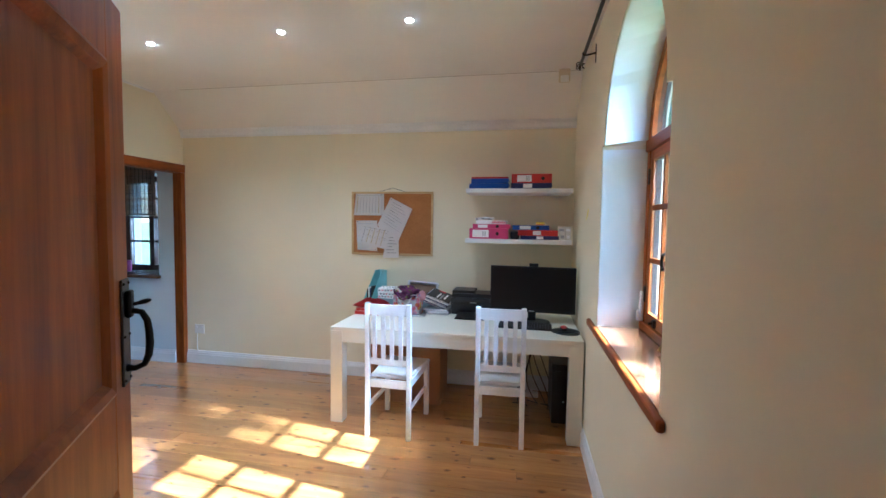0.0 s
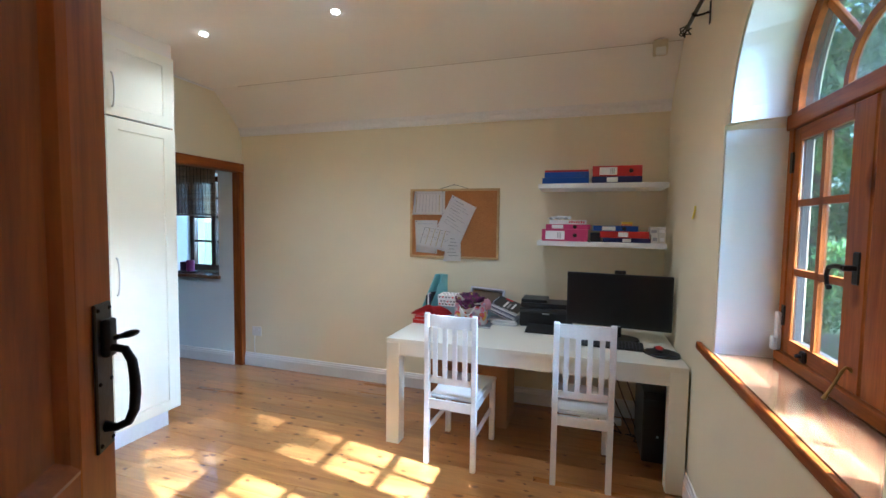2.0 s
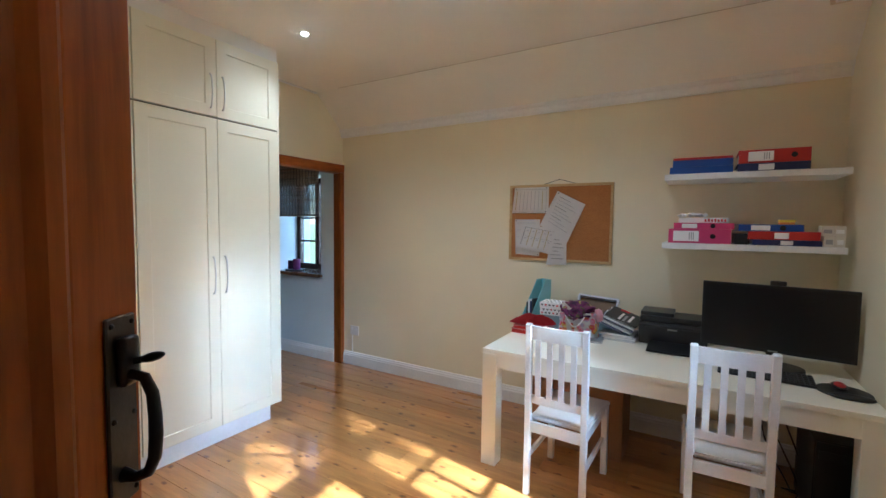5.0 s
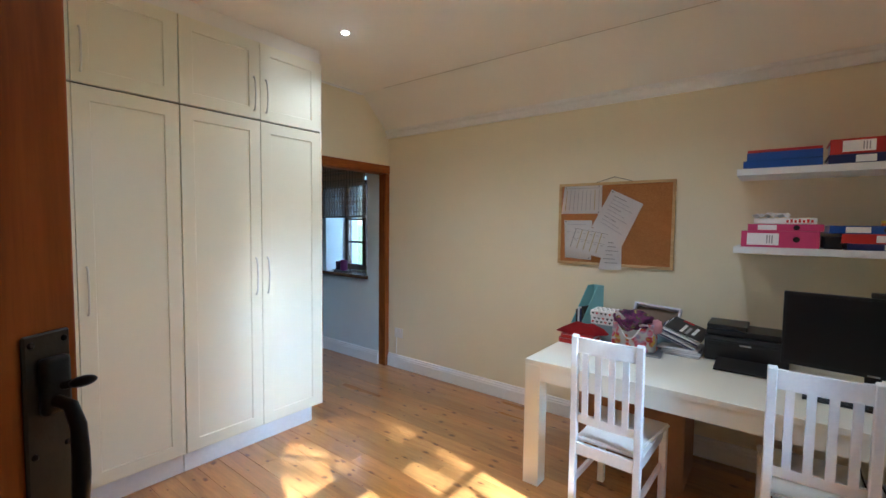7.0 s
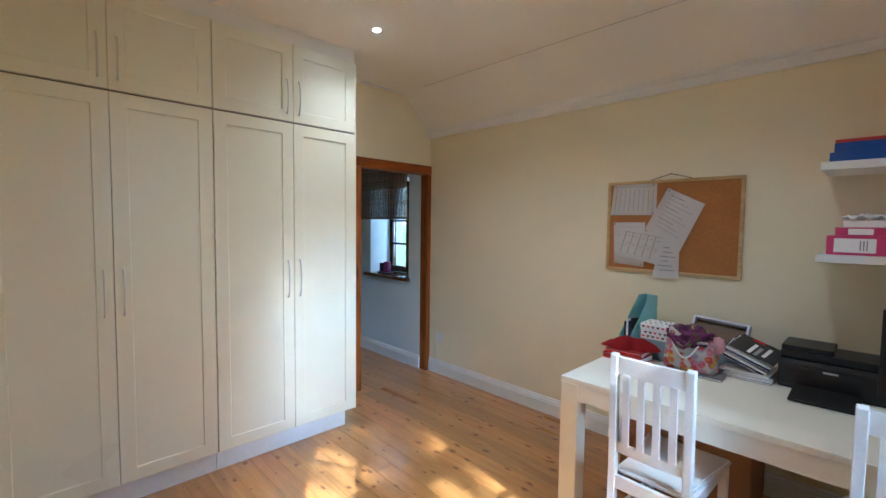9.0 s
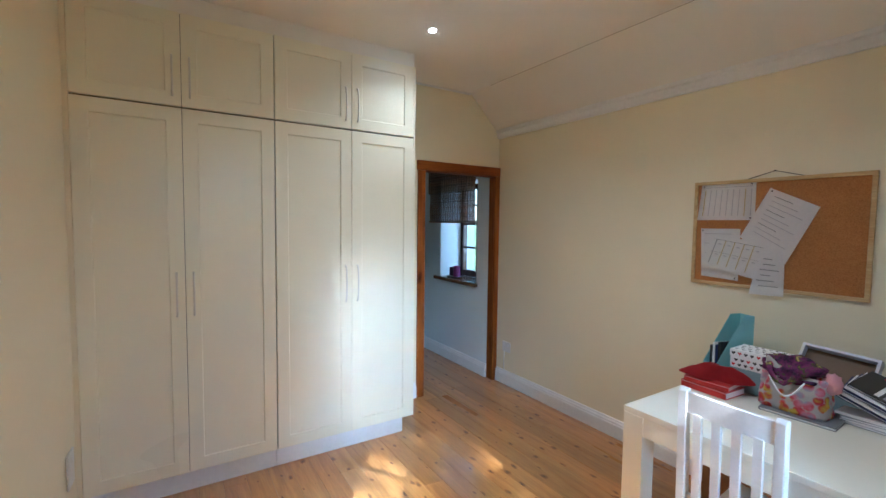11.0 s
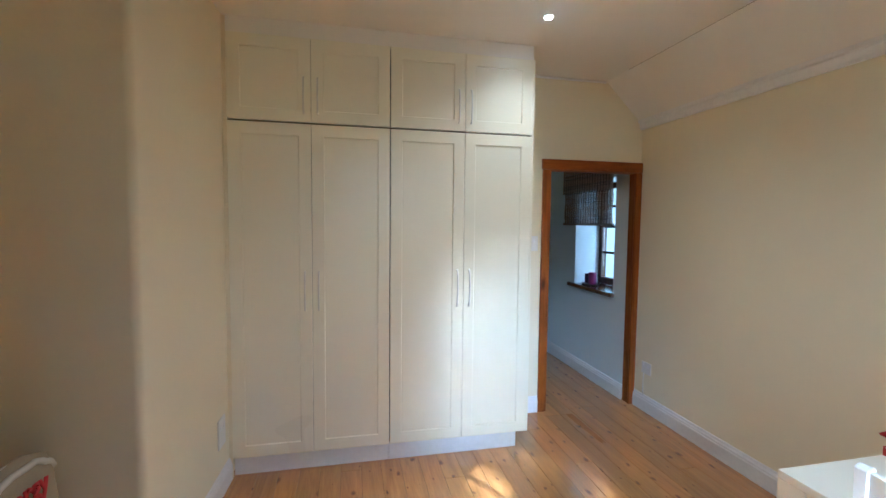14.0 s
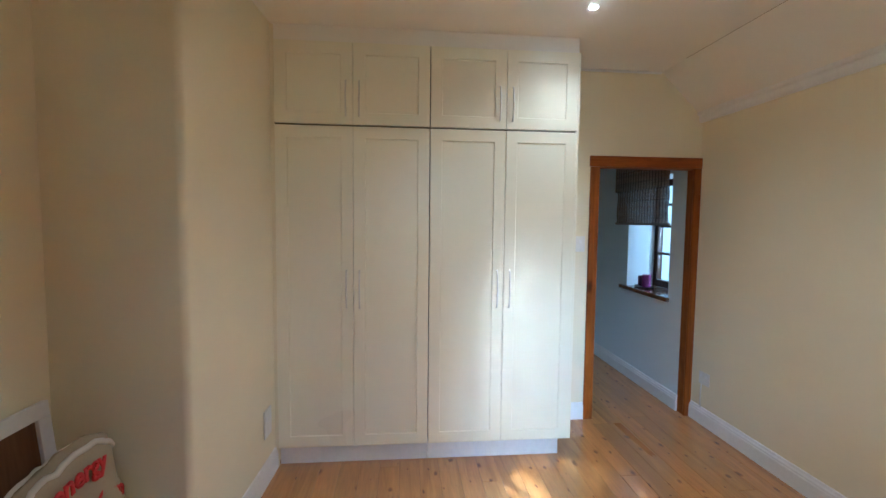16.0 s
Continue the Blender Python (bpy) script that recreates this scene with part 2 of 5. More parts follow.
# ---- the room ----
# x to the garden window, y to the desk wall; the floor is z = 0
XE, YN, XW, ZC = 0.45, 4.20, -3.60, 2.81
YS = 0.40

floor = whole("floor", (lambda b: (box(b, -6.6, 1.05, -1.6, 4.75, -0.12, -0.021), b)[1])(bmesh.new()), M_DARK, "varnished knotty pine floorboards", "floor", kind="structure")

# desk wall, with a coved ceiling above it
bm = bmesh.new()
box(bm, XW - 0.085, XE + 0.5, YN, YN + 0.35, 0, 3.0)
wall_north = whole("wall_north", bm, M_WALL, "plain cream painted plaster wall", "wall", kind="structure")

# garden wall with an arched window opening
WY, WZ, JY = 2.20, 2.012, 0.61
ARC = 28


def arc(r, cz, stretch=1.0):
    return [(WY + r * math.cos(math.pi * i / ARC), cz + stretch * r * math.sin(math.pi * i / ARC)) for i in range(ARC + 1)]


bm = bmesh.new()
X0, X1, XM = XE, 0.80, 0.70
inner, outer = arc(0.55, WZ), arc(0.60, WZ + 0.03)
box(bm, X0, X1, -1.6, WY - JY, 0, 3.0)
box(bm, X0, X1, WY + JY, YN, 0, 3.0)
box(bm, X0, X1, WY - JY, WY + JY, 0, 0.905)
for i in range(ARC):
    (y0, z0), (y1, z1), (u0, w0), (u1, w1) = inner[i], inner[i + 1], outer[i], outer[i + 1]
    for quad in (((X0, y0, z0), (X0, y1, z1), (X0, y1, 3), (X0, y0, 3)), ((X1, u0, w0), (X1, u1, w1), (X1, u1, 3), (X1, u0, 3)),
                 ((X0, y0, z0), (X0, y1, z1), (XM, u1, w1), (XM, u0, w0)), ((XM, u0, w0), (XM, u1, w1), (X1, u1, w1), (X1, u0, w0))):
        bm.faces.new([bm.verts.new(p) for p in quad])
for s in (-1, 1):
    a, c = WY + s * 0.55, WY + s * JY
    d = WY + s * 0.60
    for quad in (((X0, a, WZ), (X0, c, WZ), (X0, c, 3), (X0, a, 3)), ((X0, a, WZ), (X0, c, WZ), (X1, c, WZ), (X1, d, WZ + 0.03), (XM, d, WZ + 0.03)), ((X1, d, WZ + 0.03), (X1, c, WZ), (X1, c, 3), (X1, d, 3))):
        bm.faces.new([bm.verts.new(p) for p in quad])
bmesh.ops.remove_doubles(bm, verts=bm.verts[:], dist=0.0005)
wall_east = whole("wall_east", bm, M_WALL, "cream plaster wall with a deep arched window opening", "wall", kind="structure")
# white plaster lining of the window's sides and arch
bm = bmesh.new()
for s in (-1, 1):
    box(bm, X0 + 0.006, XM, WY + s * JY, WY + s * (JY - 0.004), 0.94, WZ - 0.02)
for i in range(ARC):
    (y0, z0), (y1, z1), (u0, w0), (u1, w1) = inner[i], inner[i + 1], outer[i], outer[i + 1]
    k = 0.992
    q = [(X0 + 0.008, WY + (y0 - WY) * k, WZ + (z0 - WZ) * k), (X0 + 0.008, WY + (y1 - WY) * k, WZ + (z1 - WZ) * k), (XM, WY + (u1 - WY) * k, WZ + (w1 - WZ) * k), (XM, WY + (u0 - WY) * k, WZ + (w0 - WZ) * k)]
    bm.faces.new([bm.verts.new(p) for p in q])
bmesh.ops.remove_doubles(bm, verts=bm.verts[:], dist=0.0005)
whole("window_reveal", bm, M_REVEAL, "white plastered window reveal with an arched head", "reveal", kind="structure")

# west wall, with the doorway to the passage
DY0, DY1, DZ = 3.34, 4.172, 2.060
bm = bmesh.new()
box(bm, XW - 0.085, XW, 0.9, DY0, 0, 3.0)
box(bm, XW - 0.085, XW, DY1, YN, 0, 3.0)
box(bm, XW - 0.085, XW, DY0, DY1, DZ, 3.0)
whole("wall_west", bm, M_WALL, "cream plaster wall with a doorway to the passage", "wall", kind="structure")

# pier beside the cupboards and the alcove behind it
bm = bmesh.new()
CR = 0.03
corner = [(-2.065 - CR + CR * math.sin(a), 0.93 - CR + CR * math.cos(a)) for a in (math.pi / 2 * k / 8 for k in range(9))]
prism(bm, [(XW, 1.00)] + corner + [(-2.065, YS - 0.15), (XW, YS - 0.15)], "z", 0, ZC)
whole("wall_pier", bm, M_WALL, "cream plaster pier with a rounded corner", "wall", kind="structure")

# entrance wall, behind the walker at first
EX0, EX1 = -0.535, 0.33
bm = bmesh.new()
box(bm, -2.065, EX0, YS - 0.15, YS, 0, 3.0)
box(bm, EX1, XE, YS - 0.15, YS, 0, 3.0)
box(bm, EX0, EX1, YS - 0.15, YS, 2.08, 3.0)
whole("wall_south", bm, M_WALL, "cream plaster wall with the entrance doorway", "wall", kind="structure")
bm = bmesh.new()
box(bm, -2.3, XE, -1.6, -1.45, 0, 3.0)
box(bm, -2.3, -2.15, -1.45, YS - 0.15, 0, 3.0)
whole("wall_lobby", bm, M_WALL, "plain cream lobby wall", "wall", kind="structure")

# ceiling with its coved slope on the desk side
bm = bmesh.new()
prism(bm, [(-1.6, ZC), (3.835, ZC), (YN, 2.462), (YN, 3.0), (-1.6, 3.0)], "x", XW, XE)
whole("ceiling", bm, M_CEIL, "off-white ceiling with a sloping cove", "ceiling", kind="structure")
bm = bmesh.new()
box(bm, XW + 0.3, XE, 3.8335, 3.8365, ZC - 0.0022, ZC + 0.01)
whole("ceiling_crack", bm, paint("crack_shadow", (0.42, 0.37, 0.30), 0.9), "fine crack along the ceiling fold", "trim", kind="structure")
bm = bmesh.new()
prism(bm, [(YN, 2.425), (YN - 0.022, 2.425), (YN - 0.03, 2.44), (YN - 0.034, 2.475), (YN - 0.048, 2.482), (YN - 0.052, 2.505), (YN, 2.47)], "x", XW, XE)
whole("cornice", bm, M_TRIM, "narrow white cornice moulding", "cornice", kind="structure")
bm = bmesh.new()
box(bm, XW, XW + 0.02, 2.94, 3.83, ZC - 0.02, ZC - 0.003, 0.006)
whole("trim", bm, M_TRIM, "thin white ceiling bead", "trim", kind="structure")


def skirting(name, x0, y0, x1, y1, nx, ny):
    """A moulded skirting board along a wall's foot; (nx, ny) points into the room."""
    b = bmesh.new()
    prof = [(0, 0), (0.020, 0), (0.020, 0.095), (0.016, 0.102), (0.016, 0.112), (0.010, 0.122), (0.008, 0.135), (0, 0.138)]
    rings = [[b.verts.new((x + nx * d, y + ny * d, 0.001 + z)) for d, z in prof] for x, y in ((x0, y0), (x1, y1))]
    n = len(prof)
    for i in range(n):
        b.faces.new((rings[0][i], rings[0][(i + 1) % n], rings[1][(i + 1) % n], rings[1][i]))
    b.faces.new(rings[0]), b.faces.new(rings[1])
    return whole(name, b, M_TRIM, "white painted moulded skirting board", "skirting", kind="structure")


skirting("baseboard_north", XW + 0.02, YN, XE, YN, 0, -1)
skirting("baseboard_east", XE, YS, XE, YN - 0.02, -1, 0)
skirting("baseboard_pier", -3.05, 0.975, -2.04, 0.929, 0.045, 1)
skirting("baseboard_alcove", -2.065, YS + 0.02, -2.065, 0.95, 1, 0)
skirting("baseboard_south", -2.045, YS, EX0 - 0.1, YS, 0, 1)
skirting("baseboard_west", XW, 2.94, XW, 3.268, 1, 0)

# passage beyond the doorway
PY = 4.15
PX0, PX1, PZ0, PZ1 = -4.60, -3.88, 0.955, 2.05
bm = bmesh.new()
box(bm, -6.6, PX0, PY, PY + 0.5, 0, 3.0)
box(bm, PX1, XW - 0.085, PY, PY + 0.5, 0, 3.0)
box(bm, PX0, PX1, PY, PY + 0.5, 0, PZ0 - 0.04)
box(bm, PX0, PX1, PY, PY + 0.5, PZ1, 3.0)
whole("wall_passage_north", bm, M_BLUEWALL, "pale painted passage wall with a small window", "wall", kind="structure")
bm = bmesh.new()
box(bm, -6.6, -6.45, -1.6, PY, 0, 3.0)
box(bm, -6.45, XW - 0.085, 0.75, 0.9, 0, 3.0)
whole("wall_passage_south", bm, M_BLUEWALL, "plain pale passage wall", "wall", kind="structure")
bm = bmesh.new()
box(bm, -6.6, XW - 0.086, -1.6, PY + 0.5, 2.7, 2.8)
whole("ceiling_passage", bm, M_CEIL, "plain white passage ceiling", "ceiling", kind="structure")
skirting("baseboard_passage", -6.45, PY, XW - 0.085, PY, 0, -1)

# ---- door frame to the passage ----
def door_frame(name, label):
    d = thing(name, (XW, (DY0 + DY1) / 2, 0), label, "door frame")
    d["kind"] = "structure"
    x0, x1 = XW - 0.087, XW + 0.022
    block("jamb", x0, x1 - 0.02, DY0, DY0 + 0.010, 0, DZ - 0.010, M_FRAME_Z, d)
    block("jamb", x0, x1 - 0.02, DY1 - 0.022, DY1, 0, DZ - 0.010, M_FRAME_Z, d)
    block("head", x0, x1 - 0.02, DY0, DY1, DZ - 0.010, DZ, M_FRAME_Y, d)
    block("architrave", XW, x1, DY0 - 0.070, DY0 + 0.004, 0.001, DZ - 0.006, M_FRAME_Z, d, bevel=0.006, seg=2)
    block("architrave", XW, x1, DY1 - 0.032, YN - 0.002, 0.001, DZ - 0.006, M_FRAME_Z, d, bevel=0.006, seg=2)
    block("architrave", XW, x1 + 0.004, DY0 - 0.078, YN - 0.001, DZ - 0.005, DZ + 0.080, M_FRAME_Y, d, bevel=0.006, seg=2)
    return d


door_frame("door_frame", "knotty varnished pine door frame without a door")

# ---- arched garden window ----
def garden_window():
    w = thing("window_1", (0.735, WY, 0.95), "varnished pine casement window with an arched fanlight", "window")
    w["kind"] = "structure"
    fx0, fx1 = 0.70, 0.77
    for s in (-1, 1):
        block("frame_post", fx0, fx1, WY + s * JY, WY + s * (JY - 0.048), 0.96, 1.985, M_FRAME_Z, w, bevel=0.003)
    block("frame_sill", fx0 - 0.012, fx1, WY - JY, WY + JY, 0.951, 0.998, M_FRAME_Y, w, bevel=0.003)
    block("transom", fx0 - 0.012, fx1 + 0.01, WY - JY, WY + JY, 1.975, 2.042, M_FRAME_Y, w, bevel=0.005)
    b = bmesh.new()
    o, i = arc(0.602, 2.042), arc(0.535, 2.042)
    for k in range(ARC):
        v = [bm_v for bm_v in (b.verts.new((x, *p)) for x in (fx0, fx1) for p in (o[k], o[k + 1], i[k + 1], i[k]))]
        b.faces.new(v[:4]), b.faces.new(v[4:]), b.faces.new((v[0], v[1], v[5], v[4])), b.faces.new((v[3], v[2], v[6], v[7]))
    bmesh.ops.remove_doubles(b, verts=b.verts[:], dist=0.0005)
    bmesh.ops.scale(b, vec=(0.36, 1, 1), space=Matrix.Translation((-fx0, 0, 0)), verts=b.verts[:])
    head = part("arched_head", b, M_FRAME_Y, w)
    b = bmesh.new()
    for k in range(ARC):
        v = [b.verts.new((x, *p)) for x in (fx0 + 0.0252, fx1) for p in (o[k], o[k + 1], i[k + 1], i[k])]
        b.faces.new(v[:4]), b.faces.new(v[4:]), b.faces.new((v[0], v[1], v[5], v[4])), b.faces.new((v[3], v[2], v[6], v[7]))
    bmesh.ops.remove_doubles(b, verts=b.verts[:], dist=0.0005)
    part("outer_head", b, M_WEATHER, head, "weathered grey outer face")
    # fanlight bars: a half ring and spokes
    b = bmesh.new()
    o, i = arc(0.235, 2.042), arc(0.205, 2.042)
    for k in range(ARC):
        v = [b.verts.new((x, *p)) for x in (0.716, 0.740) for p in (o[k], o[k + 1], i[k + 1], i[k])]
        b.faces.new(v[:4]), b.faces.new(v[4:]), b.faces.new((v[0], v[1], v[5], v[4])), b.faces.new((v[3], v[2], v[6], v[7]))
    part("fanlight_ring", b, M_FRAME_Y, w)
    for a in (45, 90, 135):
        b = bmesh.new()
        c, s = math.cos(radians(a)), math.sin(radians(a))
        turn = Matrix.Translation((0.728, WY, 2.042)) @ Matrix.Rotation(radians(a), 4, "X")
        box(b, -0.012, 0.012, 0.23, 0.545, -0.014, 0.014, 0.003, 1, turn)
        part("fanlight_bar", b, M_FRAME_Y, w)
    b = bmesh.new()
    pts = arc(0.545, 2.042)
    prism(b, pts, "x", 0.724, 0.727)
    g = part("fanlight_pane", b, M_GLASS, w)
    g.visible_shadow = False
    # two casements of six panes
    for s in (-1, 1):
        def yy(d):
            return WY + s * d
        cx0, cx1 = 0.704, 0.722
        stile = block("casement", cx0, cx1, yy(0.56), yy(0.505), 1.0, 1.972, M_FRAME_Z, w, "varnished pine casement with six small panes", bevel=0.004)
        block("meeting_stile", cx0, cx1, yy(0.006), yy(0.128), 1.0, 1.972, M_FRAME_Z, stile, bevel=0.004)
        block("top_rail", cx0, cx1, yy(0.505), yy(0.128), 1.918, 1.972, M_FRAME_Y, stile)
        block("bottom_rail", cx0, cx1, yy(0.505), yy(0.128), 1.0, 1.062, M_FRAME_Y, stile)
        block("muntin", cx0 + 0.004, cx1 + 0.010, yy(0.331), yy(0.304), 1.062, 1.918, M_FRAME_Z, stile)
        for a, e in ((0.56, 0.505), (0.006, 0.128)):
            block("outer_stile", cx1, 0.752, yy(a), yy(e), 1.0, 1.972, M_WEATHER, stile, "weathered grey outer face")
        block("outer_rail", cx1, 0.752, yy(0.505), yy(0.128), 1.918, 1.972, M_WEATHER, stile, "weathered grey outer face")
        block("outer_rail", cx1, 0.752, yy(0.505), yy(0.128), 1.0, 1.062, M_WEATHER, stile, "weathered grey outer face")
        for z in (1.358, 1.652):
            block("muntin", cx0 + 0.004, cx1 + 0.010, yy(0.505), yy(0.128), z - 0.014, z + 0.014, M_FRAME_Y, stile)
        for z0, z1 in ((1.062, 1.344), (1.372, 1.638), (1.666, 1.918)):
            for d0, d1 in ((0.505, 0.331), (0.304, 0.128)):
                p = block("pane", 0.715, 0.718, yy(d0), yy(d1), z0, z1, M_GLASS, stile)
                p.visible_shadow = False
        for z in (1.16, 1.83):
            block("hinge", cx0 - 0.008, cx0, yy(0.575), yy(0.548), z - 0.045, z + 0.045, M_IRON, stile, bevel=0.002)
    # latch, peg and stay on the casement
    b = bmesh.new()
    box(b, 0.700, 0.712, WY + 0.035, WY + 0.075, 1.36, 1.47, 0.004)
    rod(b, (0.712, WY + 0.055, 1.415), (0.665, WY + 0.055, 1.415), 0.010)
    tube(b, [(0.668, WY + 0.055, 1.418), (0.662, WY + 0.09, 1.42), (0.66, WY + 0.125, 1.412), (0.66, WY + 0.138, 1.385), (0.66, WY + 0.13, 1.35), (0.66, WY + 0.115, 1.342)], [0.009, 0.008, 0.008, 0.007, 0.007, 0.010])
    part("latch", b, M_IRON, w, "black iron window latch")
    b = bmesh.new()
    tube(b, [(0.708, WY + 0.045, 1.075), (0.690, WY + 0.045, 1.085), (0.682, WY + 0.05, 1.070), (0.668, WY + 0.055, 1.03), (0.655, WY + 0.065, 0.99), (0.645, WY + 0.07, 0.962)], [0.009, 0.006, 0.0055, 0.005, 0.0055, 0.008])
    part("stay", b, M_BRASS, w, "aged brass casement stay")
    b = bmesh.new()
    box(b, 0.690, 0.712, WY + 0.34, WY + 0.38, 1.005, 1.05, 0.006)
    rod(b, (0.70, WY + 0.36, 1.03), (0.672, WY + 0.36, 1.03), 0.007)
    part("stay_pin", b, M_IRON, w, "black iron stay pin")
    b = bmesh.new()
    box(b, 0.682, 0.70, WY + 0.565, WY + 0.60, 1.0, 1.17, 0.004)
    box(b, 0.664, 0.682, WY + 0.555, WY + 0.59, 1.0, 1.06, 0.004)
    part("alarm_contact", b, M_PLASTIC, w, "white plastic window alarm contact")


garden_window()
bm = bmesh.new()
box(bm, XE - 0.0, 0.70, WY - JY + 0.002, WY + JY - 0.002, 0.906, 0.949)
s_ob = whole("window_sill", bm, M_SILL, "polished brown timber window sill with a rounded nose", "window sill", kind="structure")
bm = bmesh.new()
box(bm, XE - 0.030, XE - 0.0005, WY - 0.69, WY + 0.82, 0.907, 0.950, 0.014, 3)
part("nosing", bm, M_FRAME_Y, s_ob)


# ---- entrance door, swung wide open ----
def entrance_door():
    hinge, way = Vector((-0.549, 0.352, 0)), 32.1
    d = thing("door_1", (0, 0, 0), "open dark-stained panelled timber door with iron handle", "door")
    d["kind"] = "structure"
    W, H, T = 0.825, 2.055, 0.042
    # own metres: x along the leaf from the hinge, -y the face seen
    for x0, x1 in ((0, 0.115), (0.71, W)):
        block("stile", x0, x1, 0, T, 0.008, H, M_LEAF, d, bevel=0.004, seg=2)
    for z0, z1 in ((1.905, H), (0.905, 1.128), (0.008, 0.24)):
        block("rail", 0.115, 0.71, 0.0005, T - 0.0005, z0, z1, M_LEAF, d)
    for z0, z1 in ((1.128, 1.905), (0.24, 0.905)):
        p = block("panel", 0.15, 0.675, 0.012, T - 0.012, z0 + 0.03, z1 - 0.03, M_LEAF, d, bevel=0.006)
        for f in (-1, 1):
            b = bmesh.new()
            o = [(0.115, z0), (0.71, z0), (0.71, z1), (0.115, z1)]
            steps = [(0.0, 0.000), (0.012, -0.006), (0.03, -0.002), (0.045, 0.014), (0.055, 0.014)]
            def ring(inset, y):
                yy = y if f < 0 else T - y
                return [b.verts.new((u + (inset if u < 0.4 else -inset), yy, v + (inset if v < (z0 + z1) / 2 else -inset))) for u, v in o]
            rs = [ring(*q) for q in steps]
            for r0, r1 in zip(rs, rs[1:]):
                for k in range(4):
                    b.faces.new((r0[k], r0[(k + 1) % 4], r1[(k + 1) % 4], r1[k]))
            part("moulding", b, M_LEAF, p)
    # long iron plate with thumb latch and pull
    plate = block("handle_plate", 0.756, 0.811, -0.006, 0.0, 1.132, 1.396, M_PLATE, d, "dark worn iron handle plate", bevel=0.002)
    b = bmesh.new()
    tube(b, [(0.780, -0.004, 1.312), (0.779, -0.022, 1.317), (0.777, -0.040, 1.313), (0.774, -0.052, 1.292), (0.772, -0.056, 1.262), (0.771, -0.057, 1.235), (0.772, -0.054, 1.205), (0.774, -0.044, 1.182), (0.778, -0.024, 1.172), (0.780, -0.004, 1.174)],
         [0.011, 0.007, 0.0075, 0.008, 0.0085, 0.009, 0.0085, 0.0075, 0.007, 0.011], 10)
    part("pull", b, M_IRON, plate, smooth=True)
    b = bmesh.new()
    box(b, 0.768, 0.800, -0.020, -0.006, 1.30, 1.368, 0.006, 2)
    tube(b, [(0.786, -0.008, 1.336), (0.788, -0.020, 1.332), (0.790, -0.030, 1.334)], [0.008, 0.005, 0.005])
    bmesh.ops.create_uvsphere(b, u_segments=14, v_segments=8, radius=1.0, matrix=Matrix.Translation((0.791, -0.042, 1.337)) @ Matrix.Rotation(radians(-14), 4, "X") @ Matrix.Diagonal((0.011, 0.017, 0.0065, 1)))
    part("thumb_latch", b, M_IRON, plate, smooth=True)
    for x, z in ((0.764, 1.385), (0.803, 1.385), (0.764, 1.145), (0.803, 1.145), (0.764, 1.255), (0.803, 1.255)):
        b = bmesh.new()
        bmesh.ops.create_uvsphere(b, u_segments=8, v_segments=5, radius=0.004, matrix=Matrix.Translation((x, -0.006, z)))
        part("screw", b, M_IRON, plate)
    d.matrix_basis = Matrix.Translation(hinge) @ Matrix.Rotation(radians(90 + way), 4, "Z") @ Matrix.Diagonal((1, 1, 1, 1))
    return d


entrance_door()
block_frame = thing("door_frame", (EX0, YS, 0), "dark-stained timber entrance door frame", "door frame")
block_frame["kind"] = "structure"
block("jamb", EX0 - 0.0, EX0 + 0.03, YS - 0.15, YS - 0.06, 0.001, 2.05, M_LEAF, block_frame)
block("jamb", EX1 - 0.03, EX1, YS - 0.15, YS, 0.001, 2.05, M_LEAF, block_frame)
block("head", EX0, EX1, YS - 0.15, YS, 2.062, 2.079, M_LEAF, block_frame)


# ---- fitted cupboards ----
CX = -3.045


def bow_handle(parent, y, z0, z1, x):
    b = bmesh.new()
    pts = [(x, y, z0), (x + 0.012, y, z0 + 0.006), (x + 0.022, y, z0 + 0.045), (x + 0.027, y, (z0 + z1) / 2), (x + 0.022, y, z1 - 0.045), (x + 0.012, y, z1 - 0.006), (x, y, z1)]
    tube(b, pts, [0.006, 0.0055, 0.005, 0.005, 0.005, 0.0055, 0.006], 8)
    return part("handle", b, M_HANDLE, parent, "slim satin bow handle", smooth=True)


M_HANDLE = paint("satin_cream_handle", (0.72, 0.70, 0.64), 0.3, 0.04, 0.05, 6.0, 80, 0.35)


def shaker_door(parent, y0, y1, z0, z1):
    """A framed door with a sunk panel; its edge lines stay open by a hair."""
    b = bmesh.new()
    g, w = 0.0016, 0.072
    y0, y1, z0, z1 = y0 + g, y1 - g, z0 + g, z1 - g
    steps = [((CX - 0.02), 0.0), ((CX - 0.0015), 0.0), (CX, 0.0015), (CX, w), (CX - 0.003, w + 0.002), (CX - 0.0075, w + 0.004), (CX - 0.0075, w + 0.010)]
    rs = [[b.verts.new((x, u + (i if u == y0 else -i), v + (i if v == z0 else -i))) for u, v in ((y0, z0), (y1, z0), (y1, z1), (y0, z1))] for x, i in steps]
    for r0, r1 in zip(rs, rs[1:]):
        for k in range(4):
            b.faces.new((r0[k], r0[(k + 1) % 4], r1[(k + 1) % 4], r1[k]))
    b.faces.new(rs[-1]), b.faces.new(rs[0])
    return part("door", b, M_CUP, parent)


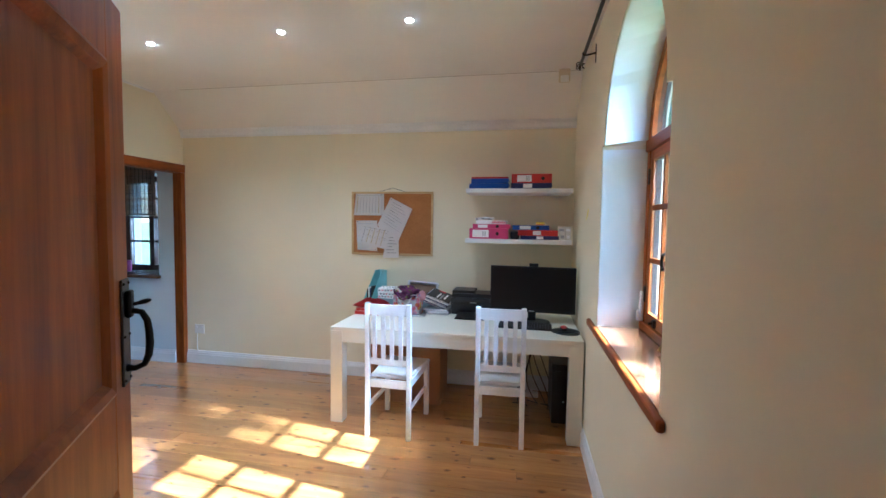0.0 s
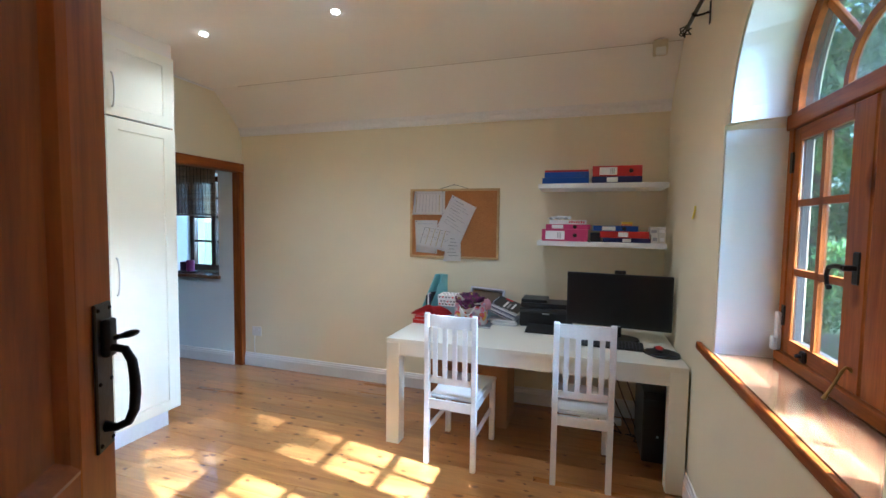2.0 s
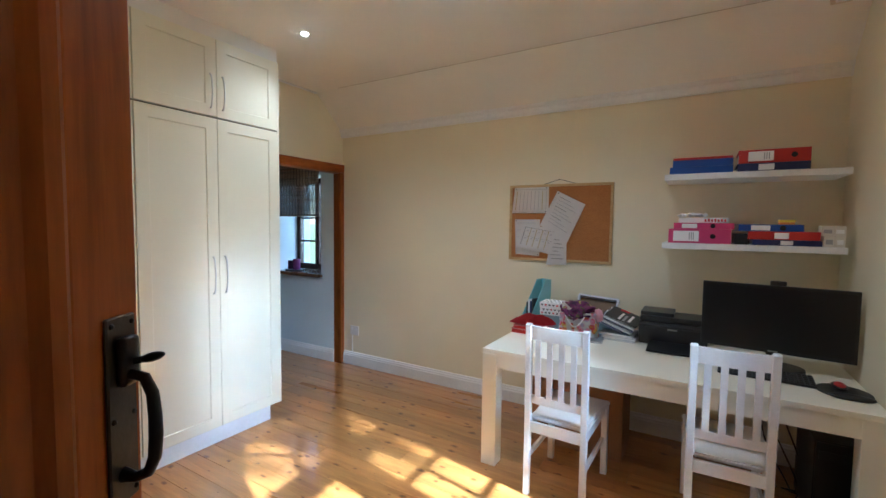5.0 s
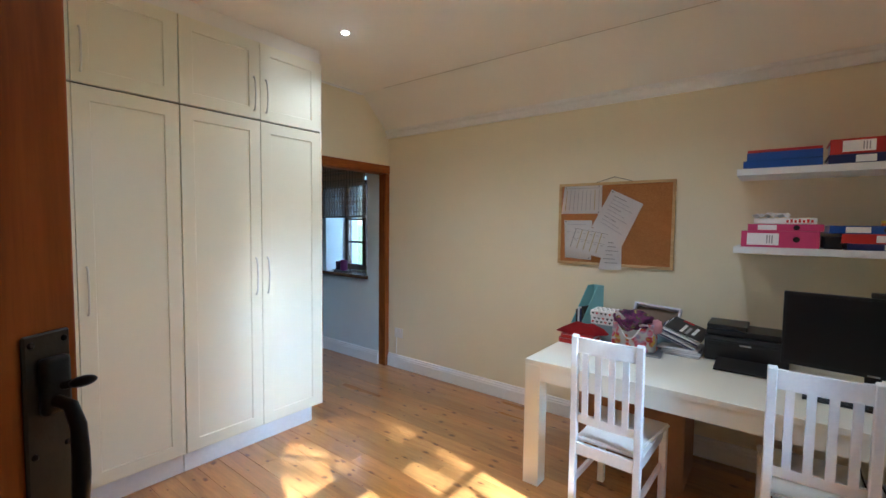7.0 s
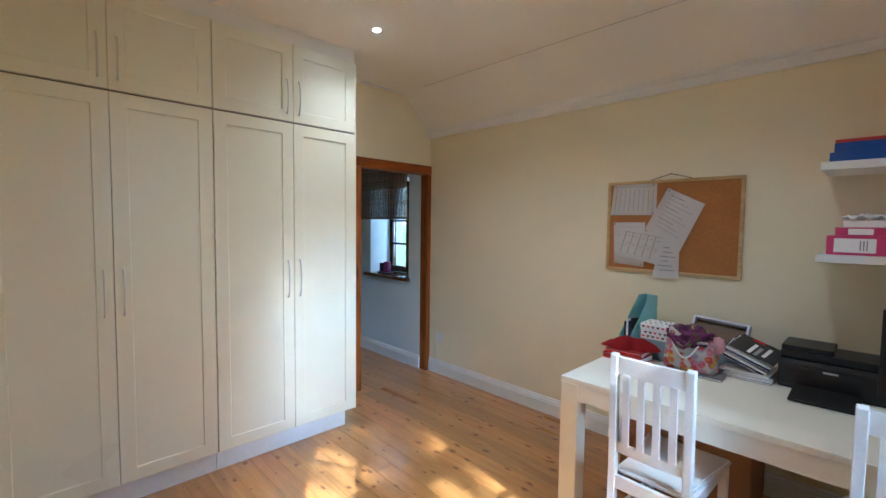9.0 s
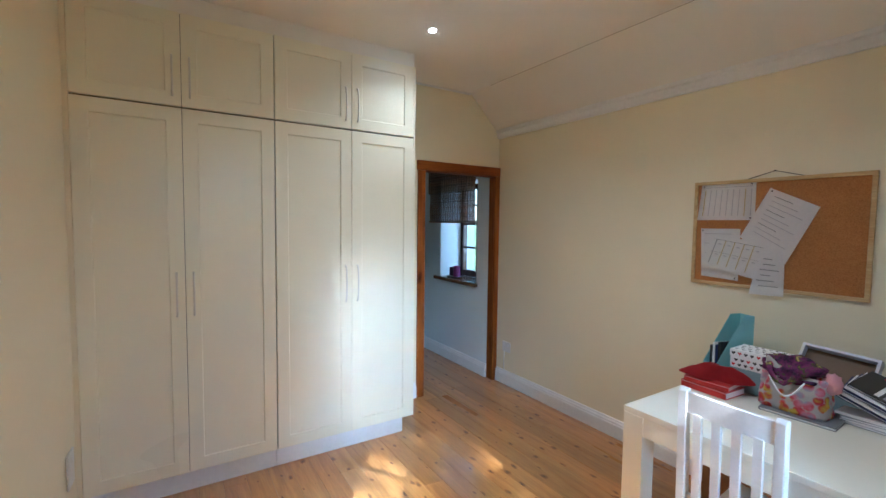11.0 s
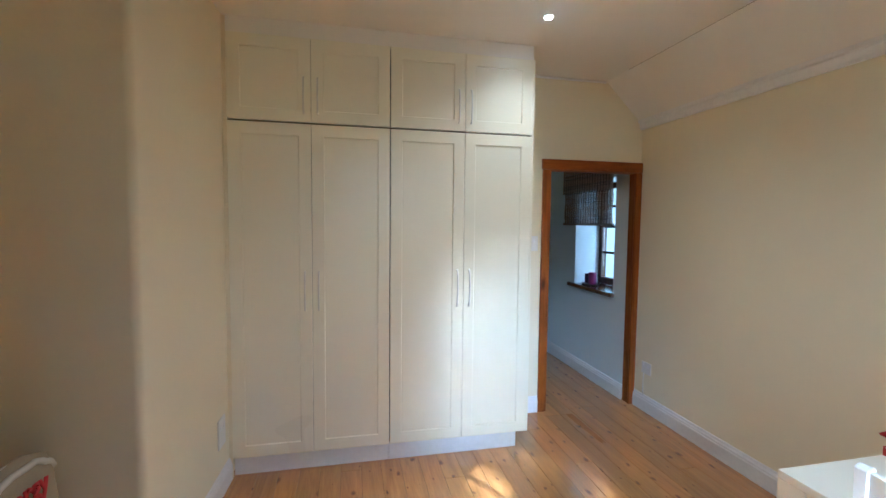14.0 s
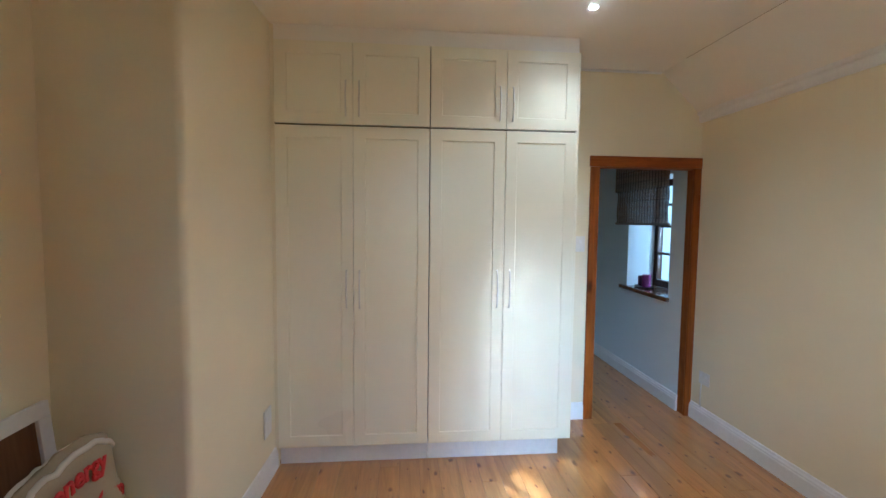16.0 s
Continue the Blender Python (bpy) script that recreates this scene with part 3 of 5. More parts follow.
def cupboard(y0, ym, y1, last):
    c = thing("cupboard", (CX - 0.27, (y0 + y1) / 2, 0), "tall cream shaker cupboard, doors closed, bow handles", "cupboard", "fitted cupboards along the wall")
    b = bmesh.new()
    box(b, XW + 0.002, CX - 0.022, y0 + 0.001, y1 - 0.001, 0.128, 2.712)
    part("carcass", b, M_GAP, c)
    if last:
        block("end_panel", XW + 0.002, CX - 0.003, y1, y1 + 0.017, 0.128, 2.712, M_CUP, c, bevel=0.001)
    block("plinth", XW + 0.002, CX - 0.045, y0, y1 - (0.055 if last else 0.001), 0.001, 0.127, M_TRIM, c)
    for a, e, side in ((y0, ym, 1), (ym, y1, -1)):
        lo = shaker_door(c, a, e, 0.128, 2.200)
        hi = shaker_door(c, a, e, 2.208, 2.712)
        y = e - 0.043 if side > 0 else a + 0.040
        bow_handle(lo, y, 1.045, 1.290, CX)
        bow_handle(hi, y, 2.262, 2.478, CX)
    return c


M_GAP = paint("shadowed_carcass", (0.20, 0.17, 0.12), 0.8)
cupboard(0.998, 1.478, 1.962, False)
cupboard(1.965, 2.456, 2.928, True)
bm = bmesh.new()
box(bm, XW, CX - 0.012, 0.99, 2.935, 2.715, ZC - 0.001)
whole("cupboard_filler", bm, M_CEIL, "painted filler board above the cupboards", "trim", kind="structure")
bm = bmesh.new()
box(bm, CX - 0.03, CX - 0.004, 0.975, 0.997, 0.0015, 2.80)
whole("scribe_strip", bm, M_WALL, "narrow cream scribe strip beside the cupboards", "trim", kind="structure")


# ---- desk ----
def desk():
    x0, x1, y0, y1, zt = -1.437, 0.437, 3.188, 4.10, 0.747
    d = thing("desk", ((x0 + x1) / 2, (y0 + y1) / 2, 0), "long ivory lacquered desk with square legs", "desk")
    block("desktop", x0, x1, y0, y1, zt - 0.028, zt, M_DESK, d, bevel=0.002, seg=2)
    for x in (x0, x1 - 0.096):
        for y in (y0, y1 - 0.096):
            block("leg", x, x + 0.096, y, y + 0.096, 0.0005, zt - 0.0285, M_DESK, d, bevel=0.003, seg=2)
    for y in (y0 + 0.004, y1 - 0.026):
        block("apron", x0 + 0.096, x1 - 0.096, y, y + 0.022, 0.632, zt - 0.0285, M_DESK, d)
    for x in (x0 + 0.004, x1 - 0.026):
        block("apron", x, x + 0.022, y0 + 0.096, y1 - 0.096, 0.632, zt - 0.0285, M_DESK, d)
    return d


desk()
ZD = 0.7475


# ---- chairs ----
def chair():
    c = thing("chair", (0, 0, 0), "white painted wooden chair with a slatted back", "chair", "chairs at the desk")
    W, D = 0.172, 0.455

    def upright(x):
        """Back leg and back post in one, raked above and below the seat."""
        b = bmesh.new()
        prof = [(-0.0, 0.0), (0.030, 0.0), (0.040, 0.45), (0.022, 0.98), (0.010, 0.985), (-0.008, 0.975), (0.004, 0.45)]
        prism(b, prof, "x", x - 0.0165, x + 0.0165)
        bmesh.ops.bevel(b, geom=b.edges[:], offset=0.003, segments=1, affect="EDGES")
        return part("back_leg", b, M_CHAIR, c)

    upright(-W + 0.0165), upright(W - 0.0165)
    for x in (-W - 0.012, W - 0.024):
        b = bmesh.new()
        box(b, x, x + 0.036, D, D + 0.036, 0.0, 0.425, 0.003)
        part("front_leg", b, M_CHAIR, c)
    b = bmesh.new()
    prism(b, [(-W + 0.034, 0.035), (W - 0.034, 0.035), (W + 0.018, D + 0.045), (-W - 0.018, D + 0.045)], "z", 0.428, 0.452)
    bmesh.ops.bevel(b, geom=b.edges[:], offset=0.007, segments=2, affect="EDGES")
    part("seat", b, M_CHAIR, c)
    # rails of the back, slightly bowed
    def back_rail(z0, z1, y, t, name):
        b = bmesh.new()
        n, xs = 8, W - 0.031
        rows = []
        for i in range(n + 1):
            u = -1 + 2 * i / n
            yy = y - 0.010 * (1 - u * u)
            rows.append([b.verts.new(p) for p in ((u * xs, yy, z0), (u * xs, yy + t, z0), (u * xs, yy + t, z1), (u * xs, yy, z1))])
        for r0, r1 in zip(rows, rows[1:]):
            for k in range(4):
                b.faces.new((r0[k], r0[(k + 1) % 4], r1[(k + 1) % 4], r1[k]))
        b.faces.new(rows[0]), b.faces.new(rows[-1])
        part(name, b, M_CHAIR, c)
    back_rail(0.895, 0.972, -0.001, 0.019, "top_rail")
    back_rail(0.535, 0.578, 0.012, 0.018, "lower_rail")
    for i in range(4):
        x = -0.0975 + 0.065 * i
        b = bmesh.new()
        prism(b, [(0.000, 0.574), (0.014, 0.574), (0.004, 0.90), (-0.010, 0.90)], "x", x - 0.0145, x + 0.0145)
        part("slat", b, M_CHAIR, c)
    block("seat_rail", -W + 0.033, W - 0.033, 0.008, 0.026, 0.368, 0.4275, M_CHAIR, c)
    block("seat_rail", -W + 0.024, W - 0.024, D + 0.008, D + 0.026, 0.375, 0.4275, M_CHAIR, c)
    for s in (-1, 1):
        block("seat_rail", s * (W - 0.006), s * (W - 0.026), 0.034, D, 0.375, 0.4275, M_CHAIR, c)
        block("stretcher", s * (W - 0.008), s * (W - 0.024), 0.030, D, 0.205, 0.235, M_CHAIR, c)
    return c


chair_1 = chair()
chair_2 = copy_thing(chair_1, pose(-0.130, 3.052, 0.0005, 0, 0, 1.5))
chair_1.matrix_basis = pose(-0.922, 3.012, 0.0005, 0, 0, -2.0)


# ---- shelves and what lies on them ----
def wall_shelf(z):
    s = thing("wall_shelf", (-0.045, 4.0, z), "thick white floating wall shelf", "shelf", "shelves over the desk")
    block("board", -0.492, 0.404, 3.842, YN - 0.001, z - 0.037, z, M_TRIM, s, bevel=0.002)
    return s


wall_shelf(1.857), wall_shelf(1.425)

M_BLUE = paint("blue_binder_card", (0.018, 0.075, 0.34), 0.42, 0.08, 0.12, 4, 90)
M_NAVY = paint("navy_binder_card", (0.016, 0.025, 0.11), 0.45, 0.08, 0.12, 4, 90)
M_RED = paint("red_binder_card", (0.47, 0.022, 0.018), 0.42, 0.08, 0.12, 4, 90)
M_PINK = paint("pink_binder_card", (0.56, 0.055, 0.18), 0.42, 0.08, 0.12, 4, 90)
M_PAPER = paint("white_paper", (0.92, 0.92, 0.92), 0.7, 0.03, 0.1, 5, 90)
M_INK = paint("grey_print", (0.38, 0.38, 0.40), 0.8)
M_TAN = paint("tan_print", (0.55, 0.45, 0.20), 0.8)
M_GREENINK = paint("green_print", (0.45, 0.60, 0.30), 0.8)
M_REDINK = paint("red_print", (0.60, 0.03, 0.04), 0.7)


def binder(x0, x1, z0, z1, material, label, hole=0.65, tag=(0.12, 0.45), yf=3.868, depth=0.285, turn=0.0):
    """A ring binder lying flat, its spine to the room."""
    bd = thing("ring_binder", ((x0 + x1) / 2, yf, z0), label, "binder", "binders on the shelves")
    m = Matrix.Translation(((x0 + x1) / 2, yf, 0)) @ Matrix.Rotation(radians(turn), 4, "Z") @ Matrix.Translation((-(x0 + x1) / 2, -yf, 0))
    t = 0.003
    block("spine", x0, x1, yf, yf + t, z0 + 0.0005, z1 - 0.0005, material, bd, bevel=0.0012, m=m)
    block("cover", x0, x1, yf + t, yf + depth, z1 - t - 0.0005, z1 - 0.0005, material, bd, m=m)
    block("cover", x0, x1, yf + t, yf + depth, z0 + 0.0005, z0 + t + 0.0005, material, bd, m=m)
    block("page_block", x0 + 0.008, x1 - 0.008, yf + 0.012, yf + depth - 0.01, z0 + t + 0.001, z1 - t - 0.004, M_PAPER, bd, m=m)
    L = x1 - x0
    if tag:
        lab = block("spine_label", x0 + tag[0] * L, x0 + tag[1] * L, yf - 0.0012, yf - 0.0002, z0 + 0.14 * (z1 - z0), z1 - 0.14 * (z1 - z0), M_PAPER, bd, "white spine label", m=m)
        a, e = x0 + tag[0] * L, x0 + tag[1] * L
        if z1 - z0 > 0.06:
            for k in range(3):
                block("print", a + 0.62 * (e - a) + 0.011 * k, a + 0.62 * (e - a) + 0.011 * k + 0.005, yf - 0.0018, yf - 0.0013, z0 + 0.25 * (z1 - z0), z1 - 0.25 * (z1 - z0), M_INK, lab, m=m)
    if hole:
        b = bmesh.new()
        r = min(0.015, 0.36 * (z1 - z0))
        bmesh.ops.create_cone(b, cap_ends=True, segments=18, radius1=r, radius2=r, depth=0.003, matrix=m @ Matrix.Translation((x0 + hole * L, yf - 0.0008, (z0 + z1) / 2)) @ Matrix.Rotation(radians(90), 4, "X"))
        part("finger_hole", b, M_BLACK, bd, "dark ringed finger hole")
    return bd


binder(-0.465, -0.128, 1.857, 1.901, M_BLUE, "blue ring binder lying flat on the shelf", 0, None, turn=1)
binder(-0.450, -0.130, 1.901, 1.944, M_BLUE, "blue ring binder on another binder", 0, None, turn=-1)
binder(-0.448, -0.132, 1.944, 1.959, M_RED, "thin dark red folder on top of binders", 0, None)
binder(-0.108, 0.232, 1.857, 1.905, M_NAVY, "blue ring binder under a red one", 0, (0.3, 0.52))
binder(-0.104, 0.231, 1.905, 1.982, M_RED, "red lever arch file with a white spine label", 0.78, (0.14, 0.50))
binder(-0.458, -0.122, 1.425, 1.515, M_PINK, "pink lever arch file with a white spine label", 0.72, (0.08, 0.50))
binder(-0.430, -0.108, 1.515, 1.553, M_PINK, "slim pink ring binder on a pink file", 0.66, (0.14, 0.40), yf=3.872)
binder(-0.018, 0.300, 1.425, 1.458, M_NAVY, "navy ring binder at the bottom of a stack", 0, (0.42, 0.60), yf=3.862)
binder(-0.040, 0.290, 1.458, 1.506, M_RED, "red ring binder in a stack", 0, (0.38, 0.58), yf=3.858, turn=-1.5)
binder(-0.088, 0.220, 1.506, 1.547, M_BLUE, "blue ring binder on top of a stack", 0.69, (0.2, 0.5), yf=3.87, turn=2)
bm = bmesh.new()
box(bm, -0.105, -0.03, 3.88, 4.12, 1.4255, 1.49, 0.004)
whole("file_box", bm, M_BLACK, "black box file pushed behind the binders", "box")
# paper ream and crumpled wrap on the pink files
ream = thing("paper_pack", (-0.29, 3.97, 1.5535), "opened white ream of paper with red print", "paper")
block("ream", -0.405, -0.135, 3.880, 4.08, 1.5535, 1.585, M_PAPER, ream, bevel=0.003, m=None)
for k in range(7):
    block("print", -0.262 + 0.017 * k, -0.252 + 0.017 * k, 3.8788, 3.8798, 1.561, 1.579 if k % 2 else 1.575, M_REDINK, ream, "red print bars")
b2 = bmesh.new()
bmesh.ops.create_grid(b2, x_segments=14, y_segments=8, size=0.5)
for v in b2.verts:
    v.co = Vector((-0.33 + v.co.x * 0.17, 3.93 + v.co.y * 0.13, 1.590 + 0.030 * noise.noise(v.co * 6.0) * (1 if abs(v.co.x) < 0.45 else 0.2) + 0.012))
bmesh.ops.solidify(b2, geom=b2.faces[:], thickness=0.001)
part("wrapper", b2, M_PAPER, ream, "crumpled white wrapper", smooth=True)
bm = bmesh.new()
box(bm, 0.112, 0.182, 3.90, 3.975, 1.5475, 1.560, 0.001)
pad = whole("note_pad", bm, paint("orange_paper", (0.80, 0.25, 0.06), 0.6), "small yellow and orange note pads stacked", "note pad")
block("pad", 0.112, 0.184, 3.90, 3.972, 1.5605, 1.574, paint("yellow_paper", (0.85, 0.66, 0.05), 0.6), pad, "yellow pad")
M_CARTON = paint("white_carton", (0.74, 0.71, 0.64), 0.55, 0.05, 0.1, 8, 70)
for i, (x, z, w, h) in enumerate(((0.306, 1.4255, 0.046, 0.060), (0.355, 1.4255, 0.042, 0.060), (0.296, 1.486, 0.052, 0.055), (0.350, 1.486, 0.050, 0.055))):
    bx = thing("ink_box", (x + w / 2, 3.91, z), "small white carton stacked at the shelf end", "carton", "cartons on the shelf")
    block("carton", x, x + w, 3.868 + 0.004 * i, 3.955, z, z + h, M_CARTON, bx, bevel=0.0015)
    block("label", x + 0.008, x + w - 0.008, 3.8667 + 0.004 * i, 3.8677 + 0.004 * i, z + 0.014, z + h - 0.02, M_PAPER if i % 2 else M_INK, bx, "printed label")


# ---- cork board with papers ----
def cork_board():
    x0, x1, z0, z1 = -1.677, -0.850, 1.234, 1.856
    yb = YN - 0.001
    c = thing("cork_board", ((x0 + x1) / 2, yb, z0), "cork notice board in a pale pine frame", "notice board")
    m, n, l, b = shader("cork", 0.9)
    v = coords(n, l)
    col = ramp(n, l, noisy(n, l, v, 220, 5, 0.6), [(0.3, (0.27, 0.105, 0.026)), (0.5, (0.40, 0.165, 0.042)), (0.7, (0.46, 0.205, 0.06))])
    col = blend(n, l, col, ramp(n, l, noisy(n, l, v, 4, 3), [(0.3, (0.85, 0.85, 0.85)), (0.7, (1, 1, 1))]), 1.0, "MULTIPLY")
    l.new(col, b.inputs["Base Color"])
    bumpy(n, l, b, noisy(n, l, v, 150, 4), 0.5)
    block("cork", x0 + 0.018, x1 - 0.018, yb - 0.010, yb, z0 + 0.018, z1 - 0.018, m, c, "brown cork sheet")
    pine = wood("pale_pine", (0.66, 0.48, 0.24), (0.50, 0.32, 0.13), 0.45, "x", 20, 0, 0.08)
    for u0, u1, v0, v1 in ((x0, x1, z0, z0 + 0.02), (x0, x1, z1 - 0.02, z1), (x0, x0 + 0.02, z0 + 0.02, z1 - 0.02), (x1 - 0.02, x1, z0 + 0.02, z1 - 0.02)):
        block("frame_strip", u0, u1, yb - 0.018, yb, v0, v1, pine, c, bevel=0.002)
    b = bmesh.new()
    tube(b, [(-1.385, yb - 0.008, 1.857), (-1.32, yb - 0.006, 1.876), (-1.264, yb - 0.004, 1.892), (-1.258, yb - 0.004, 1.892), (-1.20, yb - 0.006, 1.876), (-1.135, yb - 0.008, 1.857)], 0.0022, 6)
    rod(b, (-1.261, yb - 0.012, 1.893), (-1.261, yb, 1.893), 0.004, seg=8)
    part("hanging_cord", b, M_IRON, c, "thin dark hanging cord")
    return c


cork_board()


def sheet(corners, y, label, lines, tone, skip=0):
    """A pinned paper: four corners on the board, a slight curl, bars of print."""
    tl, tr, br, bl = (Vector((u, 0, v)) for u, v in corners)
    s = thing("pinned_paper", (sum(c[0] for c in corners) / 4, y, min(c[1] for c in corners)), label, "paper", "papers on the notice board")
    b = bmesh.new()
    n = 6
    g = [[b.verts.new((tl.lerp(tr, i / n)).lerp(bl.lerp(br, i / n), j / n) + Vector((0, y - 0.004 * (j / n) ** 2 - 0.003 * (i / n - 0.5) ** 2, 0))) for i in range(n + 1)] for j in range(n + 1)]
    for j in range(n):
        for i in range(n):
            b.faces.new((g[j][i], g[j][i + 1], g[j + 1][i + 1], g[j + 1][i]))
    bmesh.ops.solidify(b, geom=b.faces[:], thickness=0.0006)
    part("sheet", b, M_PAPER, s)
    for u0, v0, u1, v1, mat in lines:
        b = bmesh.new()
        vs = []
        for off in (-0.0011, -0.0007):
            for u, v in ((u0, v0), (u1, v0), (u1, v1), (u0, v1)):
                p = tl.lerp(tr, u).lerp(bl.lerp(br, u), v)
                vs.append(b.verts.new(p + Vector((0, y - 0.004 * v * v - 0.003 * (u - 0.5) ** 2 + off, 0))))
        b.faces.new(vs[:4]), b.faces.new(vs[4:])
        for k in range(4):
            b.faces.new((vs[k], vs[(k + 1) % 4], vs[4 + (k + 1) % 4], vs[4 + k]))
        part("print", b, mat, s)
    for u, v in tone:
        p = tl.lerp(tr, u).lerp(bl.lerp(br, u), v)
        b = bmesh.new()
        bmesh.ops.create_uvsphere(b, u_segments=8, v_segments=6, radius=0.0045, matrix=Matrix.Translation(p + Vector((0, y - 0.006, 0))))
        part("pin", b, M_BLACK, s, "dark push pin")


PB = YN - 0.0125
M_FAINT = paint("faint_print", (0.62, 0.62, 0.65), 0.8)
cols = [(0.08 + 0.105 * i, 0.16, 0.095 + 0.105 * i, 0.88, M_TAN if i in (0, 7) else M_FAINT) for i in range(9)]
sheet(((-1.634, 1.838), (-1.344, 1.836), (-1.342, 1.624), (-1.654, 1.624)), PB, "white printed table pinned at two corners", cols + [(0.05, 0.08, 0.95, 0.10, M_FAINT)], ((0.05, 0.06), (0.93, 0.03), (0.93, 0.94)))
sheet(((-1.63, 1.573), (-1.412, 1.574), (-1.411, 1.272), (-1.616, 1.283)), PB, "white sheet pinned under another", [(0.1, 0.1 + 0.2 * i, 0.8, 0.11 + 0.2 * i, M_FAINT) for i in range(4)], ((0.06, 0.04), (0.92, 0.96)))
sheet(((-1.305, 1.445), (-1.190, 1.432), (-1.185, 1.213), (-1.350, 1.207)), PB - 0.0095, "white handwritten note hanging below the board", [(0.12 + 0.1 * (i % 2), 0.12 + 0.13 * i, 0.55 + 0.14 * (i % 3), 0.14 + 0.13 * i, M_INK) for i in range(6)], ())
sheet(((-1.271, 1.800), (-1.052, 1.690), (-1.186, 1.384), (-1.408, 1.527)), PB - 0.012, "white printed form pinned at an angle", [(0.16, 0.10 + 0.085 * i, 0.55 + 0.3 * ((i * 7) % 3) / 2, 0.112 + 0.085 * i, M_FAINT if i % 3 else M_INK) for i in range(9)], ((0.07, 0.04),))
sheet(((-1.546, 1.540), (-1.260, 1.494), (-1.312, 1.292), (-1.603, 1.353)), PB - 0.026, "white printed grid with coloured columns pinned askew", [(0.10 + 0.17 * i, 0.12, 0.116 + 0.17 * i, 0.88, M_INK if i == 0 else M_TAN) for i in range(5)] + [(0.06, 0.12, 0.94, 0.132, M_INK), (0.06, 0.50, 0.94, 0.508, M_INK)] + [(0.16 + 0.17 * i, 0.24 + 0.32 * j, 0.22 + 0.17 * i, 0.27 + 0.32 * j, M_FAINT) for i in range(5) for j in range(2)], ())


# ---- on the desk ----
def monitor():
    cx, cy, turn = 0.086, 3.695, -5.8
    m = thing("monitor", (0, 0, 0), "large black flat monitor, switched off, on its stand", "monitor")
    W, z0, z1 = 0.343, 0.088, 0.462
    b = bmesh.new()
    box(b, -W, W, 0.0, 0.028, z0, z1, 0.004, 2)
    box(b, -0.2, 0.2, 0.028, 0.055, z0 + 0.07, z1 - 0.08, 0.012, 2)
    part("housing", b, M_BLACK, m)
    block("screen", -W + 0.014, W - 0.014, -0.0012, -0.0002, z0 + 0.022, z1 - 0.014, M_SCREEN, m, "dark glossy screen")
    block("badge", -0.022, 0.022, -0.0012, -0.0003, z0 + 0.006, z0 + 0.014, M_STEEL, m, "small grey badge")
    b = bmesh.new()
    box(b, -0.03, 0.03, 0.035, 0.055, 0.012, z0 + 0.12, 0.004)
    part("neck", b, M_BLACK, m)
    b = bmesh.new()
    bmesh.ops.create_cone(b, cap_ends=True, segments=28, radius1=0.15, radius2=0.145, depth=0.014, matrix=Matrix.Translation((0, 0.03, 0.0075)) @ Matrix.Diagonal((1.0, 0.72, 1, 1)))
    part("foot", b, M_BLACK, m)
    m.matrix_basis = pose(cx, cy, ZD, 0, 0, turn)
    w = thing("webcam", (0, 0, 0), "small black webcam clipped on the monitor", "webcam")
    b = bmesh.new()
    box(b, -0.036, 0.036, -0.012, 0.018, 0.001, 0.027, 0.007, 2)
    part("body", b, M_BLACK, w)
    b = bmesh.new()
    bmesh.ops.create_cone(b, cap_ends=True, segments=14, radius1=0.008, radius2=0.008, depth=0.004, matrix=Matrix.Translation((0, -0.013, 0.014)) @ Matrix.Rotation(radians(90), 4, "X"))
    part("lens", b, M_SCREEN, w)
    b = bmesh.new()
    box(b, -0.014, 0.014, 0.019, 0.04, -0.03, 0.012, 0.002)
    part("clip", b, M_BLACK, w)
    w.matrix_basis = pose(cx + 0.01, cy, ZD + 0.462, 0, 0, turn)


monitor()


def printer():
    p = thing("printer", (-0.41, 3.95, ZD), "black inkjet printer with its paper tray out", "printer")
    x0, x1, y0, y1 = -0.612, -0.215, 3.862, 4.14
    b = bmesh.new()
    prism(b, [(y0 + 0.02, ZD + 0.0005), (y1, ZD + 0.0005), (y1, ZD + 0.150), (y0 + 0.03, ZD + 0.150), (y0, ZD + 0.125), (y0 + 0.01, ZD + 0.02)], "x", x0, x1)
    bmesh.ops.bevel(b, geom=b.edges[:], offset=0.006, segments=2, affect="EDGES")
    part("body", b, M_BLACK, p)
    block("scanner_lid", x0 + 0.004, x1 - 0.004, y0 + 0.028, y1 - 0.01, ZD + 0.151, ZD + 0.186, M_BLACK, p, bevel=0.007, seg=2)
    block("document_feeder", x0 + 0.006, x0 + 0.205, y0 + 0.035, y1 - 0.02, ZD + 0.187, ZD + 0.212, M_BLACK, p, bevel=0.006, seg=2)
    b = bmesh.new()
    prism(b, [(y0 + 0.012, ZD + 0.030), (3.668, ZD + 0.012), (3.668, ZD + 0.004), (y0 + 0.012, ZD + 0.012)], "x", -0.545, -0.300)
    part("paper_tray", b, M_BLACK, p, "open black paper tray")
    block("control_panel", x0 + 0.02, x0 + 0.12, y0 + 0.002, y0 + 0.012, ZD + 0.098, ZD + 0.118, M_SCREEN, p)
    block("badge", -0.44, -0.385, y0 - 0.0022, y0 - 0.0003, ZD + 0.108, ZD + 0.117, M_STEEL, p, "small pale badge")


